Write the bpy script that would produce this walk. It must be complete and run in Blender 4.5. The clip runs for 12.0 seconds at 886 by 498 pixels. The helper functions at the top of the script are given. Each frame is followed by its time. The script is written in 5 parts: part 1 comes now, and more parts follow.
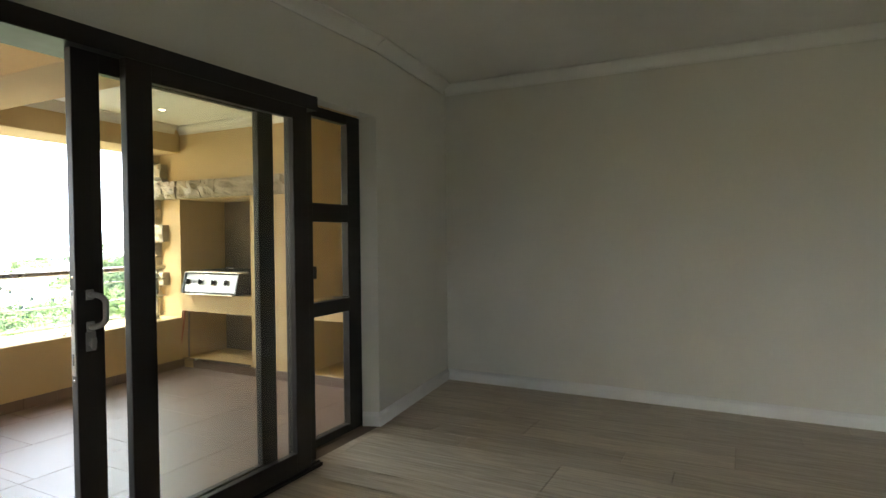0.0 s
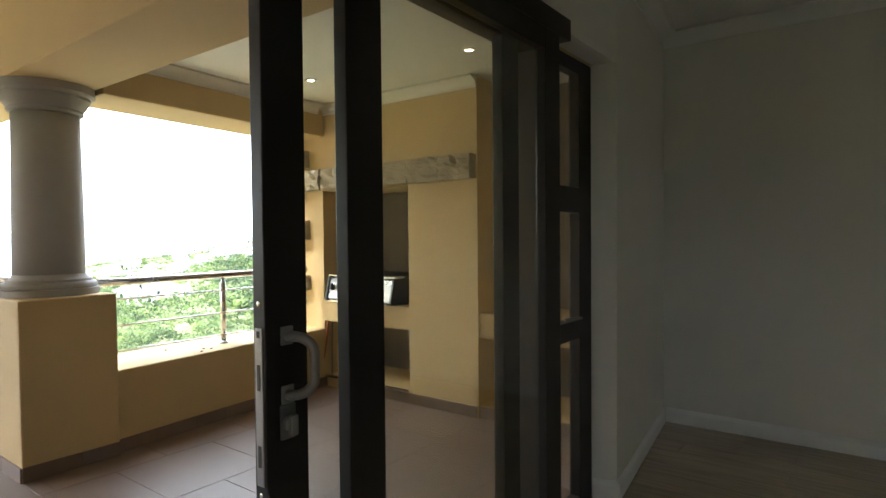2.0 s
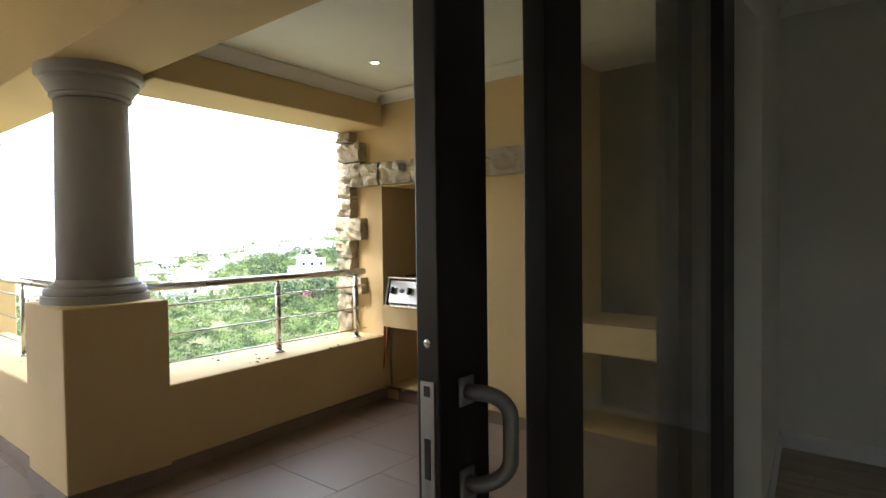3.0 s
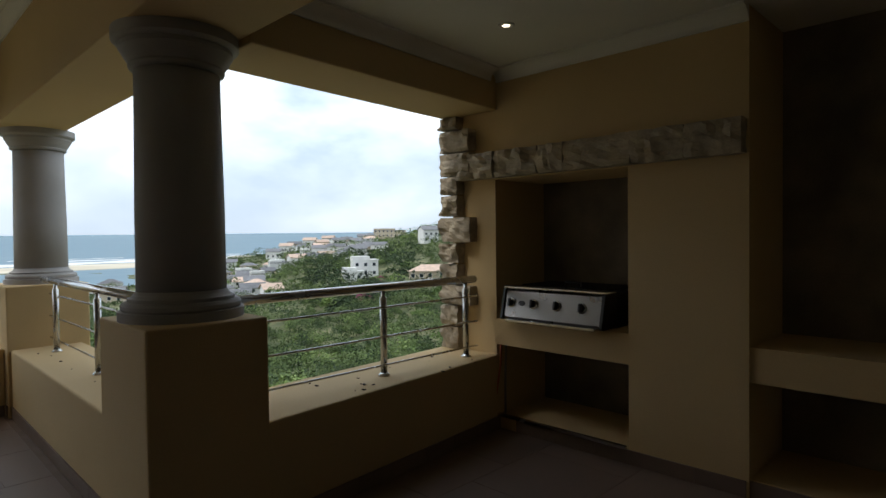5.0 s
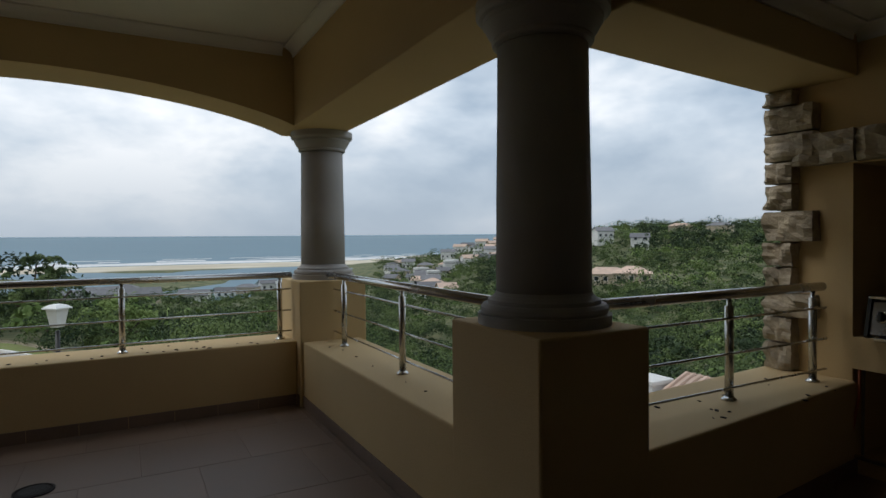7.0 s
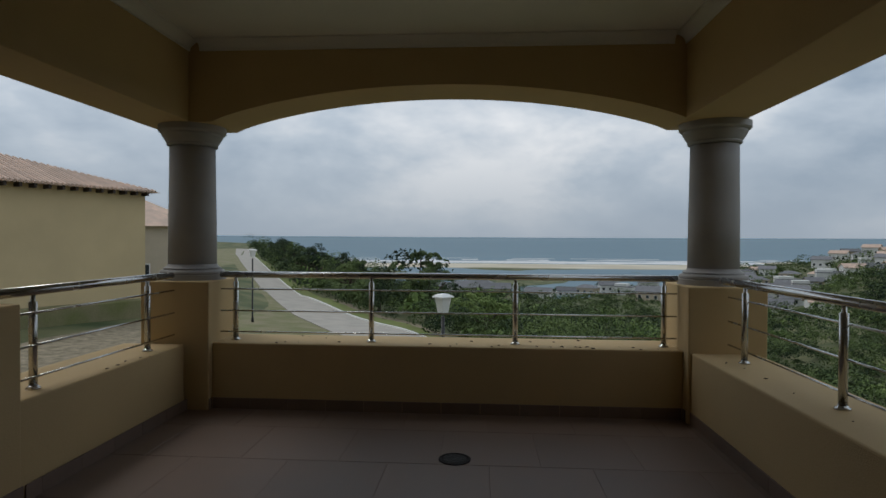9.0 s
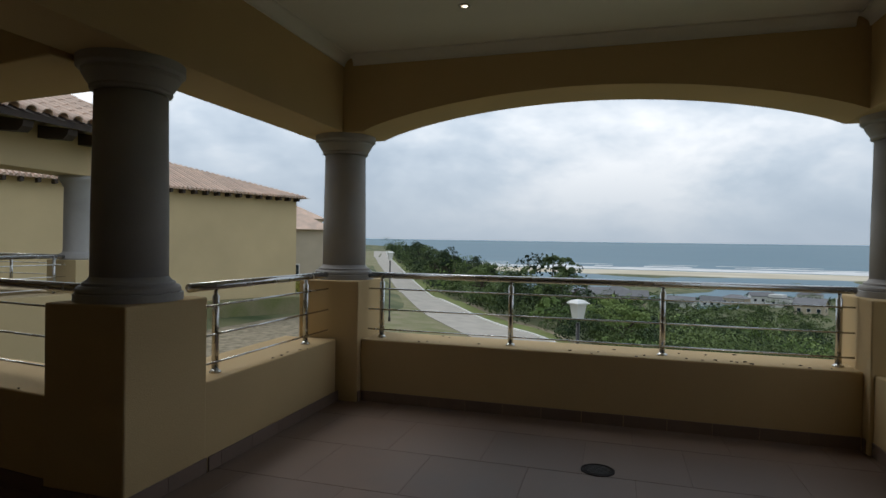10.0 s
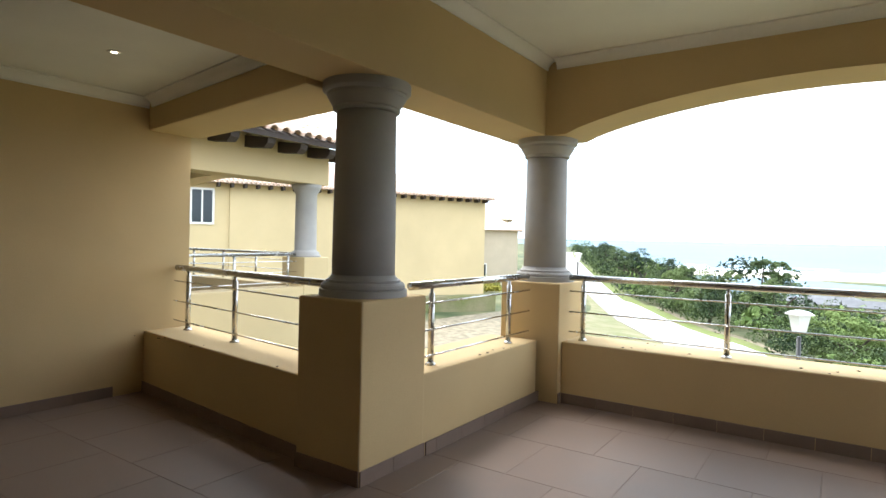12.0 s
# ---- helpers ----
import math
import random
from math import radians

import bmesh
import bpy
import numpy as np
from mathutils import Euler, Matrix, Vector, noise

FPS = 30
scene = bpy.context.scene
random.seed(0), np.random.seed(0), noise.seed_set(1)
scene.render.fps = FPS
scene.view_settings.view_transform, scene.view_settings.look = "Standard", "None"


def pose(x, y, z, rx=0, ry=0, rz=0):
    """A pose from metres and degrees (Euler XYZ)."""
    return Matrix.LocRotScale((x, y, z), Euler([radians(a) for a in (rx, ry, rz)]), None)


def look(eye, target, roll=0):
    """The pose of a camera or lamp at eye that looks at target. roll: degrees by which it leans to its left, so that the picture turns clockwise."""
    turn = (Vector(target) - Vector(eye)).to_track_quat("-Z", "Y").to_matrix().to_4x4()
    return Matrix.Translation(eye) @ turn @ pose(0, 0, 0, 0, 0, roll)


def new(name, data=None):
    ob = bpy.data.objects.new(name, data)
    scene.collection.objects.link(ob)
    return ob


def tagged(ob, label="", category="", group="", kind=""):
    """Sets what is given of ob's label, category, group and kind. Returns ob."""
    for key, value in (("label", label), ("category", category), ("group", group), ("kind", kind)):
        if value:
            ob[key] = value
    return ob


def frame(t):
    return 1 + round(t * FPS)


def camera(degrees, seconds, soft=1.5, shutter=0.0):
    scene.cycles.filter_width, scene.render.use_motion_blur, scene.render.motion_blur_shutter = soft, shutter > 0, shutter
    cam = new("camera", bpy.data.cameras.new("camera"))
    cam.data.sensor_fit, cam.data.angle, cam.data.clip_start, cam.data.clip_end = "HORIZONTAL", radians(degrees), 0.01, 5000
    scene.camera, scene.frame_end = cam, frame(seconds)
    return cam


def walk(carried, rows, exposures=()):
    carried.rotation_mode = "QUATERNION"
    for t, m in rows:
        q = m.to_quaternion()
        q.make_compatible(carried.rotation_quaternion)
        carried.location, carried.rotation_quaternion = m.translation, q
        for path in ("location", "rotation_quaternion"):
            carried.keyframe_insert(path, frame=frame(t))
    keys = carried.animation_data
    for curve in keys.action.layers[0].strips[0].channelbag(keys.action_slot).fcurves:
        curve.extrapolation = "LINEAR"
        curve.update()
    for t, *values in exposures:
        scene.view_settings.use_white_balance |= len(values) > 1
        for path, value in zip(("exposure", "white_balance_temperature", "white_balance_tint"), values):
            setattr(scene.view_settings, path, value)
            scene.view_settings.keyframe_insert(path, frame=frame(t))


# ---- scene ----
cam = camera(74.5, 12.0)
PATH = [
    (0, (-1.885, 0.608, 1.351), (-2.81, 2.381, 1.302), -0.5),
    (0.5, (-2.187, 0.799, 1.324), (-3.186, 2.531, 1.283), -0.7),
    (1, (-2.513, 0.94, 1.335), (-3.602, 2.617, 1.29), -0.6),
    (1.5, (-2.846, 1.073, 1.336), (-3.998, 2.707, 1.291), -0.6),
    (2, (-3.15, 1.192, 1.34), (-4.346, 2.795, 1.291), -0.5),
    (2.5, (-3.408, 1.273, 1.346), (-4.646, 2.843, 1.294), -0.6),
    (3, (-3.67, 1.353, 1.344), (-4.947, 2.892, 1.291), -0.7),
    (5, (-4.508, 1.562, 1.352), (-5.914, 2.984, 1.305), -0.7),
    (5.5, (-4.725, 1.532, 1.322), (-6.19, 2.894, 1.273), -0.7),
    (6, (-4.955, 1.451, 1.32), (-6.496, 2.724, 1.271), -0.7),
    (6.5, (-5.182, 1.296, 1.334), (-6.828, 2.432, 1.288), -0.6),
    (7, (-5.353, 1.138, 1.335), (-7.106, 2.099, 1.299), -0.5),
    (7.5, (-5.511, 1.029, 1.343), (-7.367, 1.771, 1.305), -0.2),
    (9.5, (-5.614, 0.809, 1.322), (-7.577, 0.429, 1.302), 0.6),
    (10, (-5.583, 0.775, 1.322), (-7.5, 0.206, 1.304), 0.9),
    (10.5, (-5.543, 0.737, 1.335), (-7.4, -0.005, 1.309), 1.0),
    (11, (-5.515, 0.693, 1.331), (-7.299, -0.21, 1.306), 1.2),
    (11.5, (-5.497, 0.678, 1.333), (-7.206, -0.36, 1.307), 1.3),
    (12, (-5.47, 0.669, 1.337), (-7.118, -0.464, 1.308), 1.3),
]
walk(cam, [(t, look(eye, target, roll)) for t, eye, target, roll in PATH],
     exposures=[(0.0, 3.1), (1.5, 2.6), (2.5, 2.15), (3.2, 1.75), (4.6, -0.3), (5.0, -0.75), (6.0, -1.25), (7.0, -1.5), (8.5, -1.9), (9.5, -1.9), (10.0, -1.5), (10.5, -0.7), (11.0, 0.15), (12.0, 0.65)])

# ---------------------------------------------------------------- sky and sun
world = bpy.data.worlds.new("world")
scene.world = world
world.use_nodes = True
wn, wl = world.node_tree.nodes, world.node_tree.links
sky = wn.new("ShaderNodeTexSky")
sky.sky_type, sky.sun_disc = "NISHITA", False
sky.sun_elevation, sky.sun_rotation = radians(55), radians(200)
sky.air_density, sky.dust_density = 1.0, 3.0
coord = wn.new("ShaderNodeTexCoord")
stretch = wn.new("ShaderNodeMapping")
stretch.inputs["Scale"].default_value = (1.0, 1.0, 2.1)
wl.new(coord.outputs["Generated"], stretch.inputs["Vector"])
cloud = wn.new("ShaderNodeTexNoise")
cloud.inputs["Scale"].default_value, cloud.inputs["Detail"].default_value = 2.7, 8
cloud.inputs["Roughness"].default_value = 0.56
cloud.inputs["Distortion"].default_value = 0.12
wl.new(stretch.outputs["Vector"], cloud.inputs["Vector"])
tone = wn.new("ShaderNodeValToRGB")
tone.color_ramp.elements[0].position, tone.color_ramp.elements[0].color = 0.36, (0.76, 0.96, 1.2, 1)
tone.color_ramp.elements[1].position, tone.color_ramp.elements[1].color = 0.66, (2.05, 2.1, 2.16, 1)
mid = tone.color_ramp.elements.new(0.5)
mid.color = (1.22, 1.4, 1.6, 1)
wl.new(cloud.outputs["Fac"], tone.inputs["Fac"])
up = wn.new("ShaderNodeSeparateXYZ")
wl.new(coord.outputs["Generated"], up.inputs["Vector"])
haze = wn.new("ShaderNodeMapRange")
haze.inputs["From Min"].default_value, haze.inputs["From Max"].default_value = 0.0, 0.2
haze.inputs["To Min"].default_value, haze.inputs["To Max"].default_value = 0.9, 0.0
wl.new(up.outputs["Z"], haze.inputs["Value"])
blend = wn.new("ShaderNodeMixRGB")
blend.inputs["Color2"].default_value = (0.80, 0.94, 1.10, 1)
wl.new(haze.outputs["Result"], blend.inputs["Fac"])
wl.new(tone.outputs["Color"], blend.inputs["Color1"])
cover = wn.new("ShaderNodeMixRGB")
cover.inputs["Fac"].default_value = 0.92
dim = wn.new("ShaderNodeMixRGB")
dim.blend_type, dim.inputs["Fac"].default_value, dim.inputs["Color2"].default_value = "MULTIPLY", 1.0, (0.1, 0.1, 0.1, 1)
wl.new(sky.outputs["Color"], dim.inputs["Color1"])
wl.new(dim.outputs["Color"], cover.inputs["Color1"])
wl.new(blend.outputs["Color"], cover.inputs["Color2"])
wl.new(cover.outputs["Color"], wn["Background"].inputs["Color"])
wn["Background"].inputs["Strength"].default_value = 1.6

sun = new("sun", bpy.data.lights.new("sun", "SUN"))
sun.data.energy, sun.data.angle, sun.data.color = 2.2, radians(18), (1.0, 0.96, 0.9)
sun.matrix_world = look((0, 0, 0), (math.sin(radians(200)) * -math.cos(radians(55)), math.cos(radians(200)) * -math.cos(radians(55)), -math.sin(radians(55))))

# ---------------------------------------------------------------- materials


def material(name, colour, rough=0.6, metal=0.0, vary=0.12, scale=6.0, grain=120.0, bump=0.15, stains=0.0, second=None, random=0.0, spec=0.5):
    """A surface with colour variation at two scales and fine relief."""
    m = bpy.data.materials.new(name)
    m.use_nodes = True
    n, k = m.node_tree.nodes, m.node_tree.links
    b = n["Principled BSDF"]
    tc = n.new("ShaderNodeTexCoord")
    geo = n.new("ShaderNodeNewGeometry")
    big = n.new("ShaderNodeTexNoise")
    big.inputs["Scale"].default_value, big.inputs["Detail"].default_value = scale, 5
    fine = n.new("ShaderNodeTexNoise")
    fine.inputs["Scale"].default_value, fine.inputs["Detail"].default_value = grain, 3
    k.new(geo.outputs["Position"], big.inputs["Vector"])
    k.new(geo.outputs["Position"], fine.inputs["Vector"])
    ramp = n.new("ShaderNodeValToRGB")
    other = second or tuple(c * (1 - 2 * vary) for c in colour)
    ramp.color_ramp.elements[0].position, ramp.color_ramp.elements[1].position = 0.32, 0.68
    ramp.color_ramp.elements[0].color, ramp.color_ramp.elements[1].color = (*other, 1), (*colour, 1)
    k.new(big.outputs["Fac"], ramp.inputs["Fac"])
    mixg = n.new("ShaderNodeMixRGB")
    mixg.blend_type = "MULTIPLY"
    mixg.inputs["Fac"].default_value = min(1.0, vary * 2)
    k.new(ramp.outputs["Color"], mixg.inputs["Color1"])
    k.new(fine.outputs["Fac"], mixg.inputs["Color2"])
    last = mixg.outputs["Color"]
    if random:
        info = n.new("ShaderNodeObjectInfo")
        rng = n.new("ShaderNodeMapRange")
        rng.inputs["To Min"].default_value, rng.inputs["To Max"].default_value = 1 - random, 1 + random
        k.new(info.outputs["Random"], rng.inputs["Value"])
        hsv = n.new("ShaderNodeHueSaturation")
        k.new(rng.outputs["Result"], hsv.inputs["Value"])
        k.new(last, hsv.inputs["Color"])
        last = hsv.outputs["Color"]
    k.new(last, b.inputs["Base Color"])
    rr = n.new("ShaderNodeMapRange")
    rr.inputs["To Min"].default_value, rr.inputs["To Max"].default_value = max(0.02, rough - 0.12), min(1, rough + 0.12)
    k.new(big.outputs["Fac"], rr.inputs["Value"])
    k.new(rr.outputs["Result"], b.inputs["Roughness"])
    b.inputs["Metallic"].default_value = metal
    b.inputs["Specular IOR Level"].default_value = spec
    if bump:
        bp = n.new("ShaderNodeBump")
        bp.inputs["Strength"].default_value, bp.inputs["Distance"].default_value = bump, 0.01
        k.new(fine.outputs["Fac"], bp.inputs["Height"])
        k.new(bp.outputs["Normal"], b.inputs["Normal"])
    return m


PLASTER = material("yellow plaster", (0.62, 0.455, 0.235), 0.85, vary=0.05, scale=1.3, grain=160, bump=0.25)
COLUMN = material("grey column paint", (0.42, 0.41, 0.40), 0.8, vary=0.06, scale=4, grain=200, bump=0.2)
CEIL = material("white ceiling paint", (0.82, 0.81, 0.76), 0.85, vary=0.03, scale=2, bump=0.06)
ROOMWALL = material("off white wall paint", (0.74, 0.71, 0.63), 0.8, vary=0.04, scale=1.2, grain=150, bump=0.1)
TRIMW = material("white gloss trim", (0.82, 0.81, 0.78), 0.45, vary=0.03, bump=0.03)
BRONZE = material("dark bronze aluminium", (0.020, 0.017, 0.015), 0.42, metal=0.35, vary=0.1, grain=40, bump=0.0)
STEEL = material("brushed stainless steel", (0.62, 0.62, 0.61), 0.25, metal=1.0, vary=0.05, grain=400, bump=0.03)
FASCIA = material("smoked stainless steel", (0.30, 0.29, 0.28), 0.3, metal=1.0, vary=0.05, grain=400, bump=0.03)
CAST = material("worn grey cast metal", (0.33, 0.32, 0.31), 0.42, metal=0.8, vary=0.1, grain=200, bump=0.06)
BLACK = material("black plastic", (0.012, 0.012, 0.012), 0.4, vary=0.1, bump=0.03)
HOOD = material("sooty black steel", (0.022, 0.020, 0.019), 0.45, metal=0.5, vary=0.2, bump=0.05)
TILE = material("brown ceramic tile", (0.22, 0.155, 0.122), 0.5, vary=0.07, scale=5, grain=90, bump=0.06, random=0.06)
GROUT = material("grey grout", (0.26, 0.19, 0.15), 0.9, vary=0.1, bump=0.2)
STONE = material("rough sandstone", (0.58, 0.49, 0.36), 0.9, vary=0.2, scale=9, grain=60, bump=0.6, second=(0.33, 0.28, 0.21), random=0.1)
# dark blotchy brown carries the shade inside the recesses
FIREBACK = material("shade-darkened brown render", (0.30, 0.25, 0.19), 0.9, vary=0.15, scale=3, grain=100, bump=0.2, second=(0.14, 0.12, 0.10))
DIRT = material("dead leaf", (0.05, 0.035, 0.02), 0.9, vary=0.2, bump=0)
RUST = material("rusty drain iron", (0.02, 0.012, 0.01), 0.85, metal=0.0, vary=0.3, scale=20, bump=0.3)
CLAY = material("terracotta roof tile", (0.80, 0.58, 0.45), 0.85, vary=0.18, scale=1.2, grain=40, bump=0.3, second=(0.60, 0.45, 0.36), random=0.12)
TIMBER = material("dark stained timber", (0.06, 0.04, 0.03), 0.7, vary=0.2, scale=8, bump=0.2)
WHITEWALL = material("white house plaster", (0.78, 0.77, 0.74), 0.85, vary=0.06, scale=0.8, grain=30, bump=0.1, random=0.08)
BEIGEWALL = material("beige house plaster", (0.55, 0.46, 0.34), 0.85, vary=0.06, scale=0.8, grain=30, bump=0.1, random=0.12)
SLATE = material("grey roof sheeting", (0.22, 0.22, 0.23), 0.7, vary=0.15, scale=0.7, grain=10, bump=0.2, random=0.2)
DARKGLASS = material("dark window glass", (0.03, 0.04, 0.05), 0.08, vary=0.1, bump=0)
CONCRETE = material("pale concrete paving", (0.50, 0.46, 0.40), 0.9, vary=0.1, scale=0.9, grain=25, bump=0.3)
VERGE = material("bright green verge grass", (0.17, 0.24, 0.04), 0.9, vary=0.2, scale=1.2, grain=20, bump=0.6, second=(0.22, 0.22, 0.07))
LAWN = material("dry lawn", (0.20, 0.21, 0.08), 0.95, vary=0.2, scale=0.8, grain=15, bump=0.7, second=(0.30, 0.26, 0.15))
SANDY = material("stony sandy ground", (0.44, 0.36, 0.25), 0.95, vary=0.25, scale=3.0, grain=9, bump=0.9, second=(0.20, 0.17, 0.10))
BARK = material("grey brown bark", (0.12, 0.09, 0.07), 0.9, vary=0.2, scale=10, bump=0.5)
LAMPWHITE = material("frosted white lantern", (0.8, 0.8, 0.78), 0.4, vary=0.03, bump=0)
HOSE = material("orange rubber", (0.45, 0.10, 0.03), 0.6, vary=0.1, bump=0.05)
PALE = material("pale yellow plaster", (0.64, 0.505, 0.29), 0.88, vary=0.06, scale=0.5, grain=90, bump=0.2)
LOCK = material("lock plate steel", (0.42, 0.41, 0.40), 0.4, metal=0.9, vary=0.1, bump=0.05)


def leaf_material(name, dark, light):
    m = bpy.data.materials.new(name)
    m.use_nodes = True
    n, k = m.node_tree.nodes, m.node_tree.links
    b = n["Principled BSDF"]
    geo = n.new("ShaderNodeNewGeometry")
    tex = n.new("ShaderNodeTexNoise")
    tex.inputs["Scale"].default_value, tex.inputs["Detail"].default_value = 0.2, 2
    k.new(geo.outputs["Position"], tex.inputs["Vector"])
    add = n.new("ShaderNodeMath")
    add.operation = "MULTIPLY_ADD"
    add.inputs[1].default_value = 0.3
    k.new(geo.outputs["Random Per Island"], add.inputs[0])
    sub = n.new("ShaderNodeMath")
    sub.operation = "MULTIPLY_ADD"
    sub.inputs[1].default_value, sub.inputs[2].default_value = 2.4, -0.85
    k.new(tex.outputs["Fac"], sub.inputs[0])
    k.new(sub.outputs[0], add.inputs[2])
    ramp = n.new("ShaderNodeValToRGB")
    ramp.color_ramp.elements[0].position, ramp.color_ramp.elements[1].position = 0.1, 0.9
    ramp.color_ramp.elements[0].color, ramp.color_ramp.elements[1].color = (*dark, 1), (*light, 1)
    k.new(add.outputs[0], ramp.inputs["Fac"])
    k.new(ramp.outputs["Color"], b.inputs["Base Color"])
    b.inputs["Roughness"].default_value = 0.7
    b.inputs["Specular IOR Level"].default_value = 0.25
    return m


LEAF = leaf_material("coastal bush leaves", (0.012, 0.03, 0.010), (0.14, 0.19, 0.062))
LEAF_B = leaf_material("light green leaves", (0.05, 0.10, 0.02), (0.22, 0.29, 0.09))
LEAF_D = leaf_material("dark pine needles", (0.010, 0.022, 0.010), (0.05, 0.08, 0.03))
LEAF_Y = leaf_material("yellow flowering leaves", (0.09, 0.11, 0.02), (0.34, 0.30, 0.05))
LEAF_P = leaf_material("magenta bougainvillea flowers", (0.16, 0.02, 0.07), (0.40, 0.06, 0.18))


def glass_material():
    m = bpy.data.materials.new("clear window glass")
    m.use_nodes = True
    n, k = m.node_tree.nodes, m.node_tree.links
    n.remove(n["Principled BSDF"])
    clear, gloss, mix, lw, pw, ma = n.new("ShaderNodeBsdfTransparent"), n.new("ShaderNodeBsdfGlossy"), n.new("ShaderNodeMixShader"), n.new("ShaderNodeLayerWeight"), n.new("ShaderNodeMath"), n.new("ShaderNodeMath")
    clear.inputs["Color"].default_value = (0.97, 0.975, 0.94, 1)
    gloss.inputs["Roughness"].default_value = 0.0
    lw.inputs["Blend"].default_value = 0.5
    pw.operation, ma.operation = "POWER", "MULTIPLY_ADD"
    pw.inputs[1].default_value, ma.inputs[1].default_value, ma.inputs[2].default_value = 5.0, 0.9, 0.035
    k.new(lw.outputs["Facing"], pw.inputs[0])
    k.new(pw.outputs[0], ma.inputs[0])
    k.new(ma.outputs[0], mix.inputs[0])
    k.new(clear.outputs[0], mix.inputs[1])
    k.new(gloss.outputs[0], mix.inputs[2])
    k.new(mix.outputs[0], n["Material Output"].inputs["Surface"])
    return m


GLASS = glass_material()


def plank_material():
    m = bpy.data.materials.new("grey oak laminate")
    m.use_nodes = True
    n, k = m.node_tree.nodes, m.node_tree.links
    b = n["Principled BSDF"]
    geo, mp, tex, info = n.new("ShaderNodeNewGeometry"), n.new("ShaderNodeMapping"), n.new("ShaderNodeTexNoise"), n.new("ShaderNodeObjectInfo")
    mp.inputs["Scale"].default_value = (2.0, 34.0, 1.0)
    k.new(geo.outputs["Position"], mp.inputs["Vector"])
    k.new(mp.outputs["Vector"], tex.inputs["Vector"])
    tex.inputs["Scale"].default_value, tex.inputs["Detail"].default_value, tex.inputs["Distortion"].default_value = 1.6, 6, 0.6
    ramp = n.new("ShaderNodeValToRGB")
    ramp.color_ramp.elements[0].position, ramp.color_ramp.elements[1].position = 0.3, 0.7
    ramp.color_ramp.elements[0].color, ramp.color_ramp.elements[1].color = (0.37, 0.30, 0.22, 1), (0.58, 0.49, 0.38, 1)
    k.new(tex.outputs["Fac"], ramp.inputs["Fac"])
    hsv, rng = n.new("ShaderNodeHueSaturation"), n.new("ShaderNodeMapRange")
    rng.inputs["To Min"].default_value, rng.inputs["To Max"].default_value = 0.85, 1.15
    k.new(info.outputs["Random"], rng.inputs["Value"])
    k.new(rng.outputs["Result"], hsv.inputs["Value"])
    k.new(ramp.outputs["Color"], hsv.inputs["Color"])
    k.new(hsv.outputs["Color"], b.inputs["Base Color"])
    b.inputs["Roughness"].default_value = 0.42
    bp = n.new("ShaderNodeBump")
    bp.inputs["Strength"].default_value, bp.inputs["Distance"].default_value = 0.12, 0.005
    k.new(tex.outputs["Fac"], bp.inputs["Height"])
    k.new(bp.outputs["Normal"], b.inputs["Normal"])
    return m


PLANK = plank_material()


def glow_material(name, colour, power):
    m = bpy.data.materials.new(name)
    m.use_nodes = True
    b = m.node_tree.nodes["Principled BSDF"]
    b.inputs["Emission Color"].default_value, b.inputs["Emission Strength"].default_value = (*colour, 1), power
    return m


BULB = glow_material("downlight bulb", (1.0, 0.85, 0.62), 6.0)

# ---------------------------------------------------------------- mesh helpers


def part(name, bm, mat, parent=None, label="", smooth=False):
    """Links a bmesh as one mesh object, under parent where one is given."""
    me = bpy.data.meshes.new(name)
    bm.to_mesh(me)
    bm.free()
    if mat:
        me.materials.append(mat)
    if smooth:
        for p in me.polygons:
            p.use_smooth = True
    ob = new(name, me)
    if parent:
        ob.parent = parent
    return tagged(ob, label)


def add_box(bm, x0, x1, y0, y1, z0, z1, bevel=0.0):
    r = bmesh.ops.create_cube(bm, size=1, matrix=Matrix.Translation(((x0 + x1) / 2, (y0 + y1) / 2, (z0 + z1) / 2)) @ Matrix.Diagonal((abs(x1 - x0), abs(y1 - y0), abs(z1 - z0), 1)))
    if bevel:
        edges = list({e for v in r["verts"] for e in v.link_edges})
        bmesh.ops.bevel(bm, geom=edges, offset=bevel, segments=2, profile=0.5, affect="EDGES")
    return bm


def boxes(*rows, bevel=0.0):
    bm = bmesh.new()
    for r in rows:
        add_box(bm, *r, bevel=bevel)
    return bm


def lathe(profile, steps=40, at=(0, 0, 0)):
    """A closed solid turned about the z axis from (radius, height) pairs."""
    bm = bmesh.new()
    rings = []
    for r, z in profile:
        rings.append([bm.verts.new((at[0] + r * math.cos(2 * math.pi * i / steps), at[1] + r * math.sin(2 * math.pi * i / steps), at[2] + z)) for i in range(steps)])
    for a, b in zip(rings, rings[1:]):
        for i in range(steps):
            j = (i + 1) % steps
            bm.faces.new((a[i], a[j], b[j], b[i]))
    bm.faces.new(rings[0][::-1])
    bm.faces.new(rings[-1])
    return bm


def tube(points, radius, steps=12, bm=None):
    """A round bar through the points."""
    bm = bm or bmesh.new()
    pts = [Vector(p) for p in points]
    rings = []
    for i, p in enumerate(pts):
        d = (pts[min(i + 1, len(pts) - 1)] - pts[max(i - 1, 0)]).normalized()
        u = d.orthogonal().normalized() if i == 0 else (rings_u - d * rings_u.dot(d)).normalized()
        rings_u = u
        w = d.cross(u)
        rings.append([bm.verts.new(p + radius * (math.cos(2 * math.pi * k / steps) * u + math.sin(2 * math.pi * k / steps) * w)) for k in range(steps)])
    for a, b in zip(rings, rings[1:]):
        for k in range(steps):
            j = (k + 1) % steps
            bm.faces.new((a[k], a[j], b[j], b[k]))
    bm.faces.new(rings[0][::-1])
    bm.faces.new(rings[-1])
    return bm


